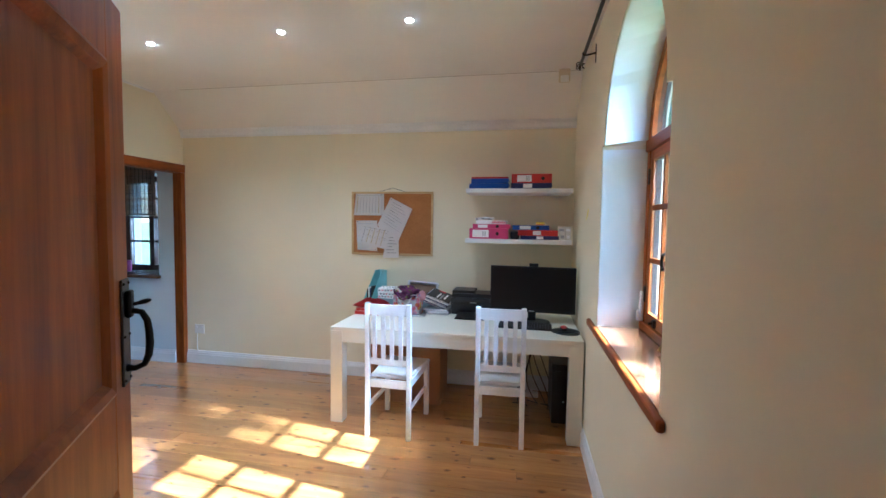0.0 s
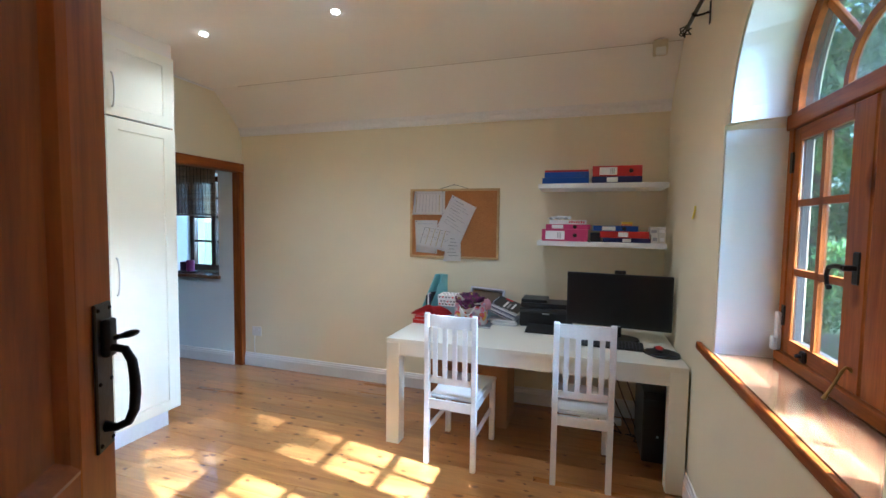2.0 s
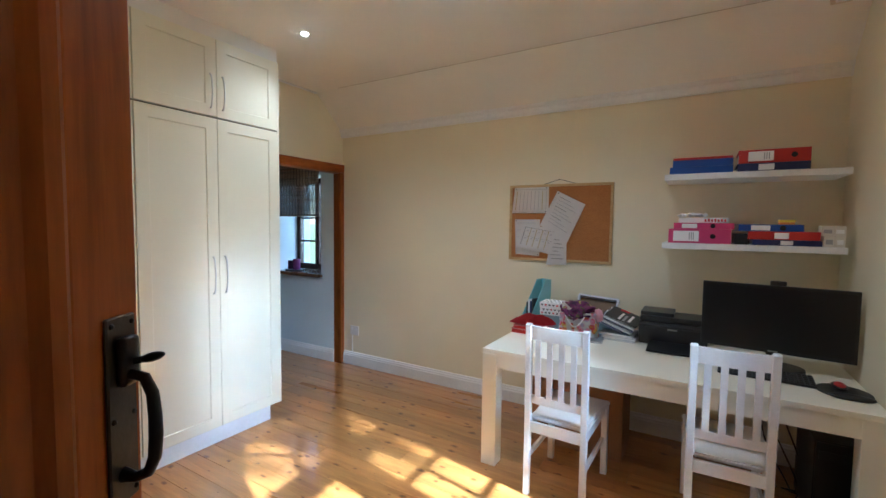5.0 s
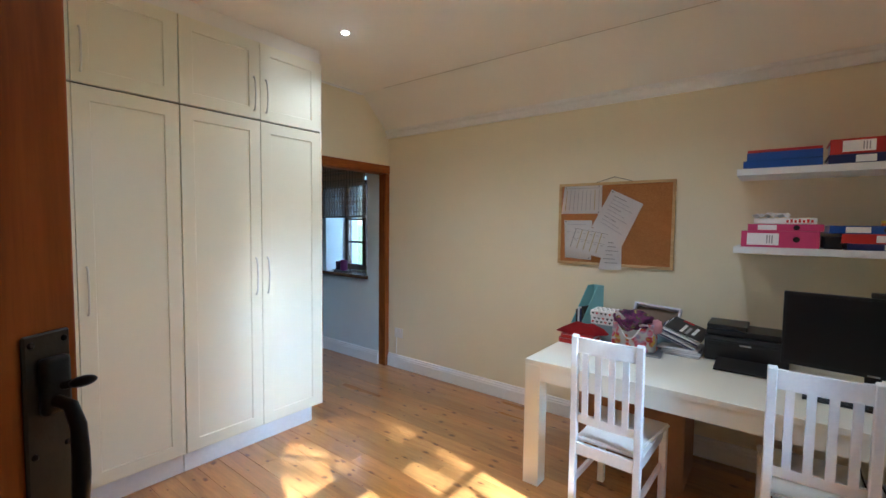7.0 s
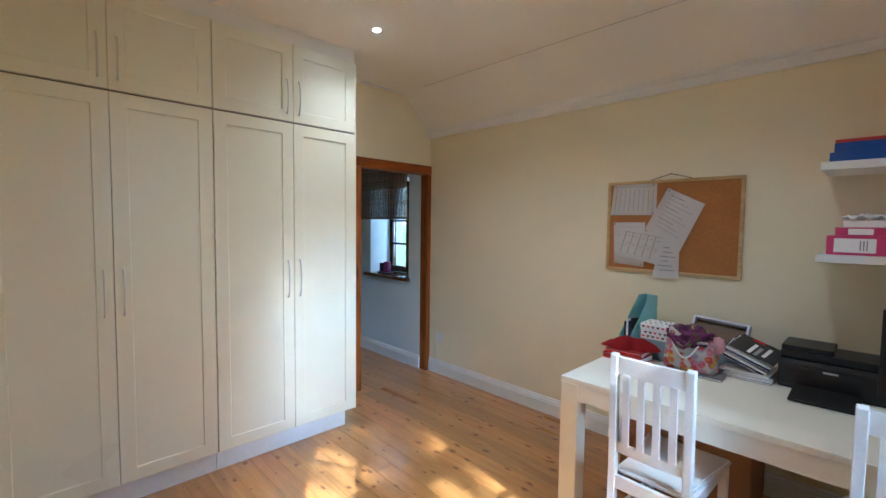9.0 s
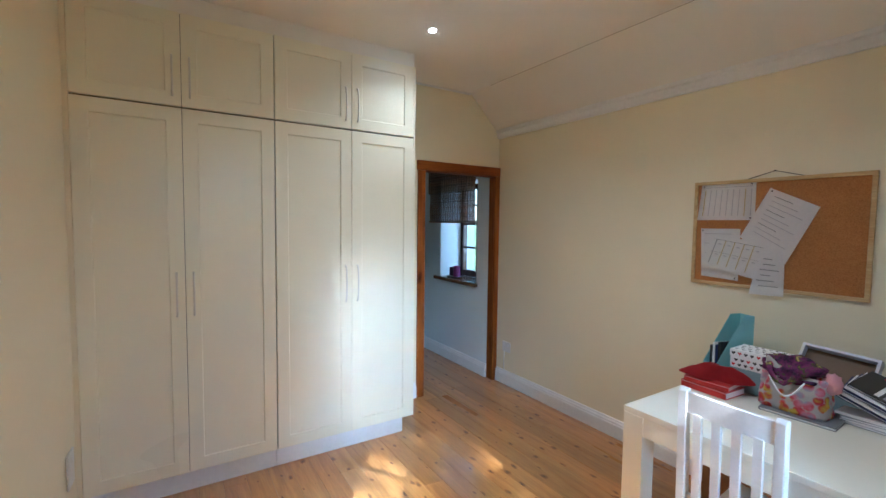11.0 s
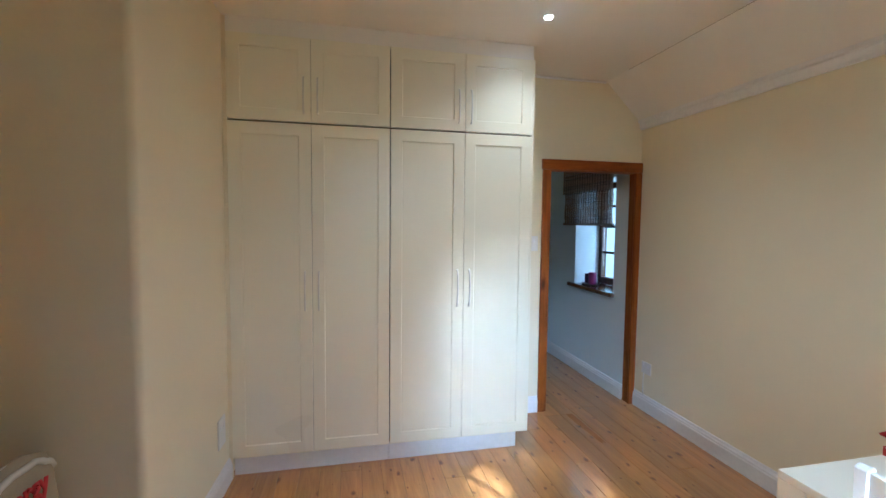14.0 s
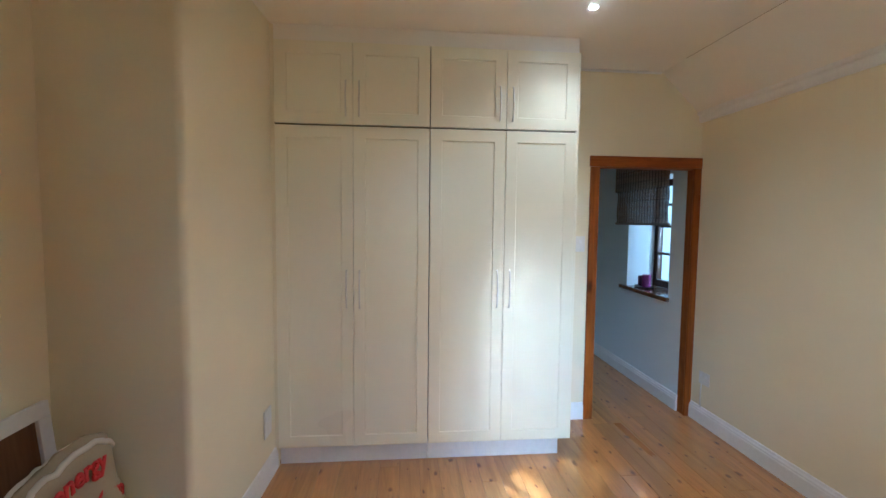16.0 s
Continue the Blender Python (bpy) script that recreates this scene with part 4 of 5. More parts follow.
printer()
kb = thing("keyboard", (0, 0, 0), "black keyboard in front of the monitor", "keyboard")
b1 = bmesh.new()
prism(b1, [(-0.078, 0.0005), (0.078, 0.0005), (0.078, 0.022), (-0.078, 0.012)], "x", -0.205, 0.205)
bmesh.ops.bevel(b1, geom=b1.edges[:], offset=0.003, segments=1, affect="EDGES")
part("case", b1, M_BLACK, kb)
M_KEY = paint("key_plastic", (0.03, 0.03, 0.032), 0.5)
key_mesh = None
for r in range(5):
    for k in range(19):
        if key_mesh is None:
            b1 = bmesh.new()
            box(b1, -0.0082, 0.0082, -0.0085, 0.0085, 0, 0.006, 0.0015)
            key_mesh = mesh_of("key", b1, M_KEY)
        o = new("key", key_mesh)
        o.parent = kb
        y = -0.06 + r * 0.029
        o.matrix_basis = Matrix.Translation((-0.19 + k * 0.0211, y, 0.0173 + y * 0.064)) @ Matrix.Rotation(0.064, 4, "X")
kb.matrix_basis = pose(0.035, 3.525, ZD, 0, 0, -3)

mat = thing("mouse_mat", (0.352, 3.43, ZD), "round black gel mouse mat", "mouse mat")
b1 = bmesh.new()
bmesh.ops.create_cone(b1, cap_ends=True, segments=32, radius1=0.108, radius2=0.106, depth=0.004, matrix=Matrix.Translation((0.335, 3.455, ZD + 0.0026)) @ Matrix.Diagonal((0.98, 1.05, 1, 1)))
part("pad", b1, M_BLACK, mat)
b1 = bmesh.new()
bmesh.ops.create_uvsphere(b1, u_segments=18, v_segments=10, radius=1.0, matrix=Matrix.Translation((0.345, 3.365, ZD + 0.008)) @ Matrix.Diagonal((0.085, 0.035, 0.014, 1)))
part("wrist_rest", b1, M_BLACK, mat, smooth=True)
mouse = thing("mouse", (0.33, 3.50, ZD + 0.005), "black and red computer mouse on the mat", "mouse")
b1 = bmesh.new()
bmesh.ops.create_uvsphere(b1, u_segments=18, v_segments=12, radius=1.0, matrix=Matrix.Translation((0.325, 3.49, ZD + 0.019)) @ Matrix.Diagonal((0.031, 0.052, 0.0145, 1)))
part("shell", b1, M_BLACK, mouse, smooth=True)
b1 = bmesh.new()
bmesh.ops.create_uvsphere(b1, u_segments=18, v_segments=12, radius=1.0, matrix=Matrix.Translation((0.325, 3.482, ZD + 0.024)) @ Matrix.Diagonal((0.024, 0.040, 0.0145, 1)))
part("palm_cover", b1, M_RED, mouse, "glossy red palm cover", smooth=True)


def slab_book(name, x0, x1, y0, y1, z0, z1, cover, label, category="book", turn=0.0, group="", tip=None, front=None, bars=()):
    """A closed book or magazine: two covers, a spine and inset pages."""
    bk = thing(name, ((x0 + x1) / 2, (y0 + y1) / 2, z0), label, category, group)
    c = Vector(((x0 + x1) / 2, (y0 + y1) / 2, z0))
    m = Matrix.Translation(c) @ (tip if tip is not None else Matrix.Identity(4)) @ Matrix.Rotation(radians(turn), 4, "Z") @ Matrix.Translation(-c)
    t = min(0.003, (z1 - z0) * 0.18)
    block("cover", x0, x1, y0, y1, z1 - t, z1, cover, bk, m=m)
    block("cover", x0, x1, y0, y1, z0 + 0.0004, z0 + t, cover, bk, m=m)
    block("page_block", x0 + 0.003, x1 - 0.003, y0 + 0.003, y1 - 0.002, z0 + t, z1 - t, M_PAPER, bk, m=m)
    block("spine", x0 - 0.0012, x0 + 0.001, y0, y1, z0 + 0.0004, z1, cover, bk, m=m)
    if front:
        block("slipcase", x0, x1, y0 - 0.0012, y0 + 0.001, z0 + 0.004, z1 - 0.006, front, bk, m=m)
    for u0, u1, v0, v1, ink in bars:
        block("print", x0 + u0 * (x1 - x0), x0 + u1 * (x1 - x0), y0 + v0 * (y1 - y0), y0 + v1 * (y1 - y0), z1 + 0.0001, z1 + 0.0006, ink, bk, m=m)
    return bk


slab_book("book", -1.428, -1.205, 3.662, 3.83, ZD, ZD + 0.035, M_RED, "thick red book lying on the desk", turn=-4, front=M_RED)
slab_book("book", -1.420, -1.212, 3.668, 3.83, ZD + 0.0355, ZD + 0.062, M_RED, "red book on another red book", turn=3, front=M_RED)


def cloth():
    """A crumpled cloth: an uneven outline, folds over the books below."""
    b = bmesh.new()
    nr, na = 12, 48
    rows = [[b.verts.new((-1.315, 3.775, ZD + 0.122))]]
    for j in range(1, nr + 1):
        q = j / nr
        row = []
        for i in range(na):
            a = 2 * math.pi * i / na
            r = 1 + 0.16 * math.sin(2 * a + 0.4) + 0.14 * math.sin(3 * a + 2.0) + 0.07 * math.sin(7 * a)
            x, y = 0.138 * r * q * math.cos(a), 0.112 * r * q * math.sin(a)
            fold = 0.020 * noise.noise(Vector((x * 14, y * 14, 2))) + 0.008 * noise.noise(Vector((x * 40, y * 40, 5)))
            row.append(b.verts.new((-1.315 + x, 3.775 + y, ZD + 0.0665 + max((1 - q ** 2.4) * 0.062 + fold * (1 - 0.5 * q), 0.0))))
        rows.append(row)
    for i in range(na):
        b.faces.new((rows[0][0], rows[1][i], rows[1][(i + 1) % na]))
        for r0, r1 in zip(rows[1:], rows[2:]):
            b.faces.new((r0[i], r1[i], r1[(i + 1) % na], r0[(i + 1) % na]))
    bmesh.ops.solidify(b, geom=b.faces[:], thickness=0.002)
    whole("cloth", b, paint("red_cloth", (0.40, 0.010, 0.014), 0.85, 0.12, 0.5, 9, 200), "crumpled soft red cloth lying on red books", "cloth", smooth=True)


cloth()


def magazine_file():
    f = thing("magazine_file", (0, 0, 0), "teal magazine file with papers, cut on a slope", "magazine file")
    teal = paint("teal_card", (0.28, 0.55, 0.58), 0.5, 0.08, 0.1, 5, 80)
    L, W, t = 0.235, 0.085, 0.003
    side = [(0, 0.0005), (L, 0.0005), (L, 0.355), (L - 0.07, 0.355), (0, 0.10)]
    for y in (0, W - t):
        b = bmesh.new()
        prism(b, side, "y", y, y + t)
        part("side", b, teal, f)
    block("back", L - t, L, t, W - t, 0.004, 0.355, teal, f)
    block("front", 0, t, t, W - t, 0.004, 0.10, teal, f)
    block("base", t, L - t, t, W - t, 0.0005, 0.0035, teal, f)
    for k, (h, mm) in enumerate(((0.22, M_BLACK), (0.20, M_NAVY), (0.21, M_PAPER), (0.19, M_BLACK))):
        block("booklet", 0.03, L - 0.01, 0.010 + 0.017 * k, 0.022 + 0.017 * k, 0.004, h, mm, f)
    f.matrix_basis = pose(-1.352, 3.85, ZD, 0, 0, 70)


magazine_file()
M_GREYBOX = paint("grey_blue_card", (0.30, 0.40, 0.44), 0.6, 0.08, 0.1, 6, 80)
bm = bmesh.new()
box(bm, -1.275, -1.085, 3.845, 4.01, ZD, ZD + 0.118, 0.003)
whole("storage_box", bm, M_GREYBOX, "grey blue cardboard box on the desk", "box")


def gift_box():
    g = thing("gift_box", (-1.18, 3.92, ZD + 0.119), "white box printed with small dark hearts", "box")
    x0, x1, y0, y1, z0 = -1.285, -1.055, 3.84, 4.0, ZD + 0.1185
    block("box", x0 + 0.003, x1 - 0.003, y0 + 0.003, y1 - 0.003, z0, z0 + 0.055, M_PAPER, g, bevel=0.002)
    block("lid", x0, x1, y0, y1, z0 + 0.055, z0 + 0.093, M_PAPER, g, bevel=0.002)
    for i in range(8):
        for j, z in enumerate((z0 + 0.016, z0 + 0.04, z0 + 0.074)):
            b = bmesh.new()
            x = x0 + 0.018 + i * 0.028 + (0.012 if j % 2 else 0)
            if x > x1 - 0.012:
                continue
            y = y0 - 0.0002 if j == 2 else y0 + 0.0026
            prism(b, [(x, z - 0.008), (x + 0.009, z + 0.003), (x + 0.005, z + 0.008), (x, z + 0.004), (x - 0.005, z + 0.008), (x - 0.009, z + 0.003)], "y", y - 0.001, y)
            part("heart", b, M_BLACK if (i + j) % 3 else M_REDINK, g)
    for i in range(7):
        for j in range(4):
            b = bmesh.new()
            x, y = x0 + 0.022 + i * 0.031 + (0.012 if j % 2 else 0), y0 + 0.024 + j * 0.038
            prism(b, [(x, y - 0.008), (x + 0.009, y + 0.003), (x + 0.005, y + 0.008), (x, y + 0.004), (x - 0.005, y + 0.008), (x - 0.009, y + 0.003)], "z", z0 + 0.0931, z0 + 0.0939)
            part("heart", b, M_BLACK if (i + j) % 3 else M_INK, g)


gift_box()


def tray():
    t = thing("photo_tray", (0, 0, 0), "lilac edged tray propped open against the wall", "tray")
    rim = paint("lilac_rim", (0.62, 0.62, 0.70), 0.4)
    W, H, D = 0.145, 0.20, 0.045
    block("base", -W, W, D - 0.003, D, 0.0, H, paint("brown_lining", (0.20, 0.13, 0.08), 0.7), t, "brown lining")
    for a in ((-W, -W + 0.012, 0, H), (W - 0.012, W, 0, H), (-W + 0.012, W - 0.012, 0, 0.012), (-W + 0.012, W - 0.012, H - 0.012, H)):
        block("rim", a[0], a[1], 0, D - 0.003, a[2], a[3], rim, t)
    t.matrix_basis = pose(-0.93, 3.985, ZD + 0.085, -32, 3, -2)


tray()
bm = bmesh.new()
box(bm, -1.06, -0.79, 3.95, 4.095, ZD, ZD + 0.084, 0.004)
whole("storage_box", bm, M_GREYBOX, "low grey cardboard box behind the bag", "box")


def floral_bag():
    g = thing("gift_bag", (-0.99, 3.80, ZD), "open floral gift bag with a dark purple scarf", "bag")
    m, n, l, b = shader("floral_cloth", 0.75)
    v = coords(n, l)
    vo = n.new("ShaderNodeTexVoronoi")
    vo.inputs["Scale"].default_value = 24
    l.new(v, vo.inputs["Vector"])
    hue = ramp(n, l, noisy(n, l, v, 13, 2), [(0.36, (0.80, 0.62, 0.10)), (0.45, (0.70, 0.05, 0.07)), (0.54, (0.80, 0.30, 0.40)), (0.64, (0.55, 0.50, 0.62))])
    c = blend(n, l, hue, (0.74, 0.70, 0.66), ramp(n, l, vo.outputs["Distance"], [(0.46, (0, 0, 0)), (0.58, (1, 1, 1))]))
    l.new(c, b.inputs["Base Color"])
    bumpy(n, l, b, noisy(n, l, v, 40, 3), 0.4, 0.004)
    bb = bmesh.new()
    nu, nv = 44, 14
    rows = []
    for j in range(nv + 1):
        v_ = j / nv
        row = []
        for i in range(nu):
            a = 2 * math.pi * i / nu
            cx, cy = (math.copysign(abs(q) ** 0.42, q) for q in (math.cos(a), math.sin(a)))
            crease = 0.013 * noise.noise(Vector((cx * 3, cy * 3, v_ * 2.5))) + 0.007 * noise.noise(Vector((cx * 9, cy * 9, v_ * 7)))
            x, y = cx * (0.128 - 0.012 * v_ + crease), cy * (0.078 - 0.026 * v_ + crease)
            row.append(bb.verts.new((-0.985 + x, 3.795 + y, ZD + 0.0155 + v_ * (0.185 + 0.030 * noise.noise(Vector((cx * 2, cy * 2, 9))) - 0.03 * cx))))
        rows.append(row)
    for r0, r1 in zip(rows, rows[1:]):
        for i in range(nu):
            bb.faces.new((r0[i], r0[(i + 1) % nu], r1[(i + 1) % nu], r1[i]))
    bb.faces.new(rows[0])
    bmesh.ops.solidify(bb, geom=bb.faces[:], thickness=0.0015)
    part("pouch", bb, m, g, smooth=True)
    bb = bmesh.new()
    tube(bb, [(-1.06 + 0.13 * i / 10, 3.708 - 0.012 * math.sin(math.pi * i / 10), ZD + 0.165 - 0.075 * math.sin(math.pi * i / 10)) for i in range(11)], 0.004, 6)
    part("handle", bb, M_PAPER, g, "white looped handle", smooth=True)
    m2, n, l, b = shader("dark_scarf", 0.85)
    v = coords(n, l)
    l.new(ramp(n, l, noisy(n, l, v, 28, 3), [(0.38, (0.03, 0.008, 0.035)), (0.5, (0.16, 0.02, 0.10)), (0.6, (0.05, 0.05, 0.02)), (0.72, (0.50, 0.42, 0.10))]), b.inputs["Base Color"])
    bb = bmesh.new()
    bmesh.ops.create_icosphere(bb, subdivisions=4, radius=1.0)
    for q in bb.verts:
        k = 1 + 0.42 * noise.noise(q.co * 2.4 + Vector((5, 2, 1))) + 0.30 * noise.noise(q.co * 6)
        q.co = Vector((-1.000 + q.co.x * 0.110 * k, 3.79 + q.co.y * 0.068 * k, ZD + 0.206 + q.co.z * 0.045 * k - 0.05 * max(-q.co.y, 0) ** 2))
    part("scarf", bb, m2, g, "crumpled dark purple scarf", smooth=True)
    bb = bmesh.new()
    bmesh.ops.create_icosphere(bb, subdivisions=3, radius=1.0)
    for q in bb.verts:
        k = 1 + 0.25 * noise.noise(q.co * 3)
        q.co = Vector((-0.862 + q.co.x * 0.035 * k, 3.80 + q.co.y * 0.04 * k, ZD + 0.165 + q.co.z * 0.045 * k))
    part("tissue", bb, paint("pink_tissue", (0.62, 0.30, 0.34), 0.8), g, "pale pink crumpled tissue", smooth=True)
    bb = bmesh.new()
    tube(bb, [(-1.075, 3.735, ZD + 0.215), (-1.06, 3.712, ZD + 0.185), (-1.035, 3.706, ZD + 0.150), (-1.005, 3.706, ZD + 0.140), (-0.975, 3.708, ZD + 0.165), (-0.965, 3.72, ZD + 0.20)], [0.010, 0.011, 0.011, 0.010, 0.010, 0.009], 8)
    part("scarf_end", bb, m2, g, "dark hanging scarf end", smooth=True)


floral_bag()
slab_book("magazine", -1.09, -0.82, 3.69, 3.90, ZD, ZD + 0.014, paint("grey_cover", (0.20, 0.20, 0.21), 0.4), "grey magazine under the floral bag", "magazine", 3)
for k in range(4):
    slab_book("magazine", -0.835 - 0.006 * k, -0.625 - 0.004 * k, 3.835, 4.07, ZD + 0.011 * k, ZD + 0.0108 + 0.011 * k, M_PAPER if k % 2 else paint("grey_cover", (0.35, 0.36, 0.40), 0.4), "pale magazine in a flat stack", "magazine", 4 * (k % 3) - 3, "magazines on the desk")
for k, mm in enumerate((M_NAVY, M_PAPER, M_NAVY, M_PAPER, M_BLACK)):
    tip = Matrix.Rotation(radians(24 - 2 * k), 4, "Y") @ Matrix.Rotation(radians(13), 4, "X")
    slab_book("magazine", -0.865 + 0.012 * k, -0.655 + 0.012 * k, 3.84, 4.03, ZD + 0.093 + 0.013 * k, ZD + 0.103 + 0.013 * k, mm, "glossy dark magazine slumped on a stack", "magazine", 5 - 3 * k, "magazines on the desk", tip, bars=((0.25, 0.55, 0.86, 0.99, M_REDINK), (0.38, 0.46, 0.10, 0.70, M_PAPER), (0.52, 0.60, 0.10, 0.62, M_INK), (0.68, 0.76, 0.20, 0.78, M_PAPER)) if k == 4 else ())

# ---- under the desk ----
cb = thing("cardboard_box", (-0.985, 3.85, 0), "brown cardboard box under the desk", "box")
M_CARD = paint("brown_cardboard", (0.34, 0.17, 0.07), 0.8, 0.1, 0.2, 3, 60)
bm = bmesh.new()
box(bm, -1.305, -0.662, 3.66, 4.02, 0.0005, 0.49, 0.003)
part("carton", bm, M_CARD, cb)
block("tape", -1.3055, -0.6615, 3.82, 3.87, 0.491, 0.4918, paint("tape", (0.45, 0.27, 0.11), 0.3), cb, "shiny parcel tape")
block("flap_edge", -1.30, -0.667, 3.6585, 3.6597, 0.452, 0.486, M_CARD, cb)

pc = thing("computer_tower", (0.32, 3.7, 0), "black desktop computer tower on the floor", "computer")
bm = bmesh.new()
box(bm, 0.250, 0.425, 3.50, 3.93, 0.012, 0.475, 0.005, 2)
part("case", bm, M_BLACK, pc)
block("front_panel", 0.254, 0.421, 3.490, 3.499, 0.016, 0.470, M_SCREEN, pc, bevel=0.004, seg=2)
block("drive_door", 0.266, 0.409, 3.4875, 3.4897, 0.385, 0.428, M_BLACK, pc)
bm = bmesh.new()
bmesh.ops.create_cone(bm, cap_ends=True, segments=16, radius1=0.008, radius2=0.008, depth=0.003, matrix=Matrix.Translation((0.338, 3.4885, 0.19)) @ Matrix.Rotation(radians(90), 4, "X"))
part("power_button", bm, M_STEEL, pc, "small steel power button")
for x in (0.275, 0.40):
    for y in (3.54, 3.89):
        block("foot", x - 0.015, x + 0.015, y - 0.015, y + 0.015, 0.0005, 0.012, M_BLACK, pc)
rngc = random.Random(3)
for k in range(9):
    bm = bmesh.new()
    x, y = 0.04 + 0.025 * k, 3.93 + 0.02 * rngc.random()
    pts = []
    for i in range(16):
        u = i / 15
        pts.append((x + 0.05 * math.sin(5 * u + k) + 0.02 * k * u, y + 0.05 * math.sin(3 * u + 2 * k) - 0.10 * u * u, 0.66 * (1 - u) ** (1.1 + 0.15 * k) + 0.006))
    pts += [(pts[-1][0] + 0.03 * i * math.cos(k + 0.5 * i), pts[-1][1] + 0.02 * i * math.sin(k), 0.006) for i in range(1, 5)]
    tube(bm, pts, 0.0042, 6)
    whole("cable", bm, M_BLACK, "loose black computer cable hanging to the floor", "cable", "cables under the desk", smooth=True)

strip = thing("power_strip", (0.02, 4.03, 0), "white plastic power strip on the floor under the desk", "power strip")
block("case", -0.13, 0.17, 4.005, 4.060, 0.0005, 0.042, M_PLASTIC, strip, bevel=0.005, seg=2)
for k in range(3):
    block("plug", -0.10 + 0.085 * k, -0.055 + 0.085 * k, 4.010, 4.055, 0.0425, 0.085, M_BLACK if k % 2 else M_PLASTIC, strip, bevel=0.005)

# ---- fittings on walls and ceiling ----
for x, y in ((-2.647, 2.842), (-1.612, 2.818), (-0.722, 2.783)):
    dl = thing("downlight", (x, y, ZC), "small round recessed ceiling downlight, lit", "ceiling light", "downlights in the ceiling")
    b1 = bmesh.new()
    bmesh.ops.create_cone(b1, cap_ends=True, segments=28, radius1=0.025, radius2=0.028, depth=0.006, matrix=Matrix.Translation((x, y, ZC - 0.003)))
    part("bezel", b1, M_TRIM, dl)
    b1 = bmesh.new()
    bmesh.ops.create_cone(b1, cap_ends=True, segments=24, radius1=0.020, radius2=0.020, depth=0.003, matrix=Matrix.Translation((x, y, ZC - 0.0078)))
    part("lamp", b1, M_LAMP, dl, "glowing lamp face")

pir = thing("alarm_sensor", (0.30, 3.80, 2.78), "small cream alarm sensor on the sloping ceiling", "alarm sensor")
b1 = bmesh.new()
box(b1, 0.255, 0.345, 3.745, 3.80, 2.700, 2.800, 0.012, 2, None)
part("body", b1, paint("aged_cream_plastic", (0.62, 0.54, 0.38), 0.45), pir)
b1 = bmesh.new()
box(b1, 0.268, 0.332, 3.732, 3.752, 2.690, 2.745, 0.010, 2)
part("lens", b1, M_PLASTIC, pir)
block("bracket", 0.285, 0.315, 3.76, 3.80, 2.7995, ZC - 0.0005, M_PLASTIC, pir)


def curtain_rod():
    c = thing("curtain_rod", (0.38, 2.2, 2.695), "black wrought iron curtain rod with cage finials", "curtain rod")
    x, z = 0.378, 2.692
    b = bmesh.new()
    rod(b, (x, 0.98, z), (x, 3.36, z), 0.0105, seg=14)
    part("rod", b, M_IRON, c, smooth=True)
    for s, y in ((-1, 0.98), (1, 3.36)):
        b = bmesh.new()
        for k in range(6):
            a = 2 * math.pi * k / 6
            tube(b, [(x + r * math.cos(a + 0.9 * u), y + s * u * 0.085, z + r * math.sin(a + 0.9 * u)) for u, r in ((0, 0.006), (0.2, 0.022), (0.5, 0.034), (0.8, 0.022), (1.0, 0.005))], 0.0035, 6)
        bmesh.ops.create_uvsphere(b, u_segments=10, v_segments=6, radius=0.010, matrix=Matrix.Translation((x, y + s * 0.088, z)))
        part("finial", b, M_IRON, c, "twisted iron cage finial")
    for y in (1.20, 3.16):
        b = bmesh.new()
        tube(b, [(XE - 0.004, y, z - 0.005), (XE - 0.03, y, z - 0.012), (x + 0.012, y, z - 0.018), (x - 0.006, y, z - 0.016), (x - 0.016, y, z - 0.002)], 0.006, 8)
        box(b, XE - 0.006, XE - 0.0005, y - 0.010, y + 0.010, z - 0.07, z + 0.05, 0.002)
        part("bracket", b, M_IRON, c)


curtain_rod()
bm = bmesh.new()
g = [[bm.verts.new((XE - 0.0012 - 0.012 * (j / 5) ** 2, 3.268 + 0.045 * i / 3 + 0.006 * j / 5, 1.665 - 0.075 * j / 5)) for i in range(4)] for j in range(6)]
for j in range(5):
    for i in range(3):
        bm.faces.new((g[j][i], g[j][i + 1], g[j + 1][i + 1], g[j + 1][i]))
bmesh.ops.solidify(bm, geom=bm.faces[:], thickness=0.0005)
whole("sticky_note", bm, paint("yellow_note", (0.85, 0.72, 0.03), 0.6), "curled yellow sticky note on the wall", "sticky note")


def socket(name, label, category, m, w, h, toggles):
    s = thing(name, (0, 0, 0), label, category)
    b = bmesh.new()
    box(b, -w / 2, w / 2, -0.009, -0.0005, -h / 2, h / 2, 0.003, 2)
    part("plate", b, M_PLASTIC, s)
    for u, v in toggles:
        block("rocker", u - 0.009, u + 0.009, -0.013, -0.009, v - 0.014, v + 0.014, M_TRIM, s, bevel=0.002)
    s.matrix_basis = m
    return s


socket("wall_socket", "white plastic wall socket low on the wall", "socket", pose(-3.43, YN, 0.375, 0, 0, 0), 0.115, 0.10, ((-0.03, 0.02), (0.03, 0.02)))
socket("light_switch", "white plastic light switch beside the door frame", "switch", pose(XW, 3.205, 1.44, 0, 0, 90), 0.075, 0.125, ((0, 0.02),))
socket("wall_socket", "white plastic wall socket on the pier", "socket", pose(-2.90, 0.972, 0.375, 0, 0, 177.4), 0.115, 0.17, ((-0.03, 0.03), (0.03, 0.03)))
bm = bmesh.new()
tube(bm, [(-3.45, YN - 0.012, 0.325), (-3.455, YN - 0.014, 0.25), (-3.452, YN - 0.016, 0.18), (-3.45, YN - 0.012, 0.139)], 0.005, 8)
whole("cable_duct", bm, M_PLASTIC, "white cable running down from the socket", "cable", smooth=True)

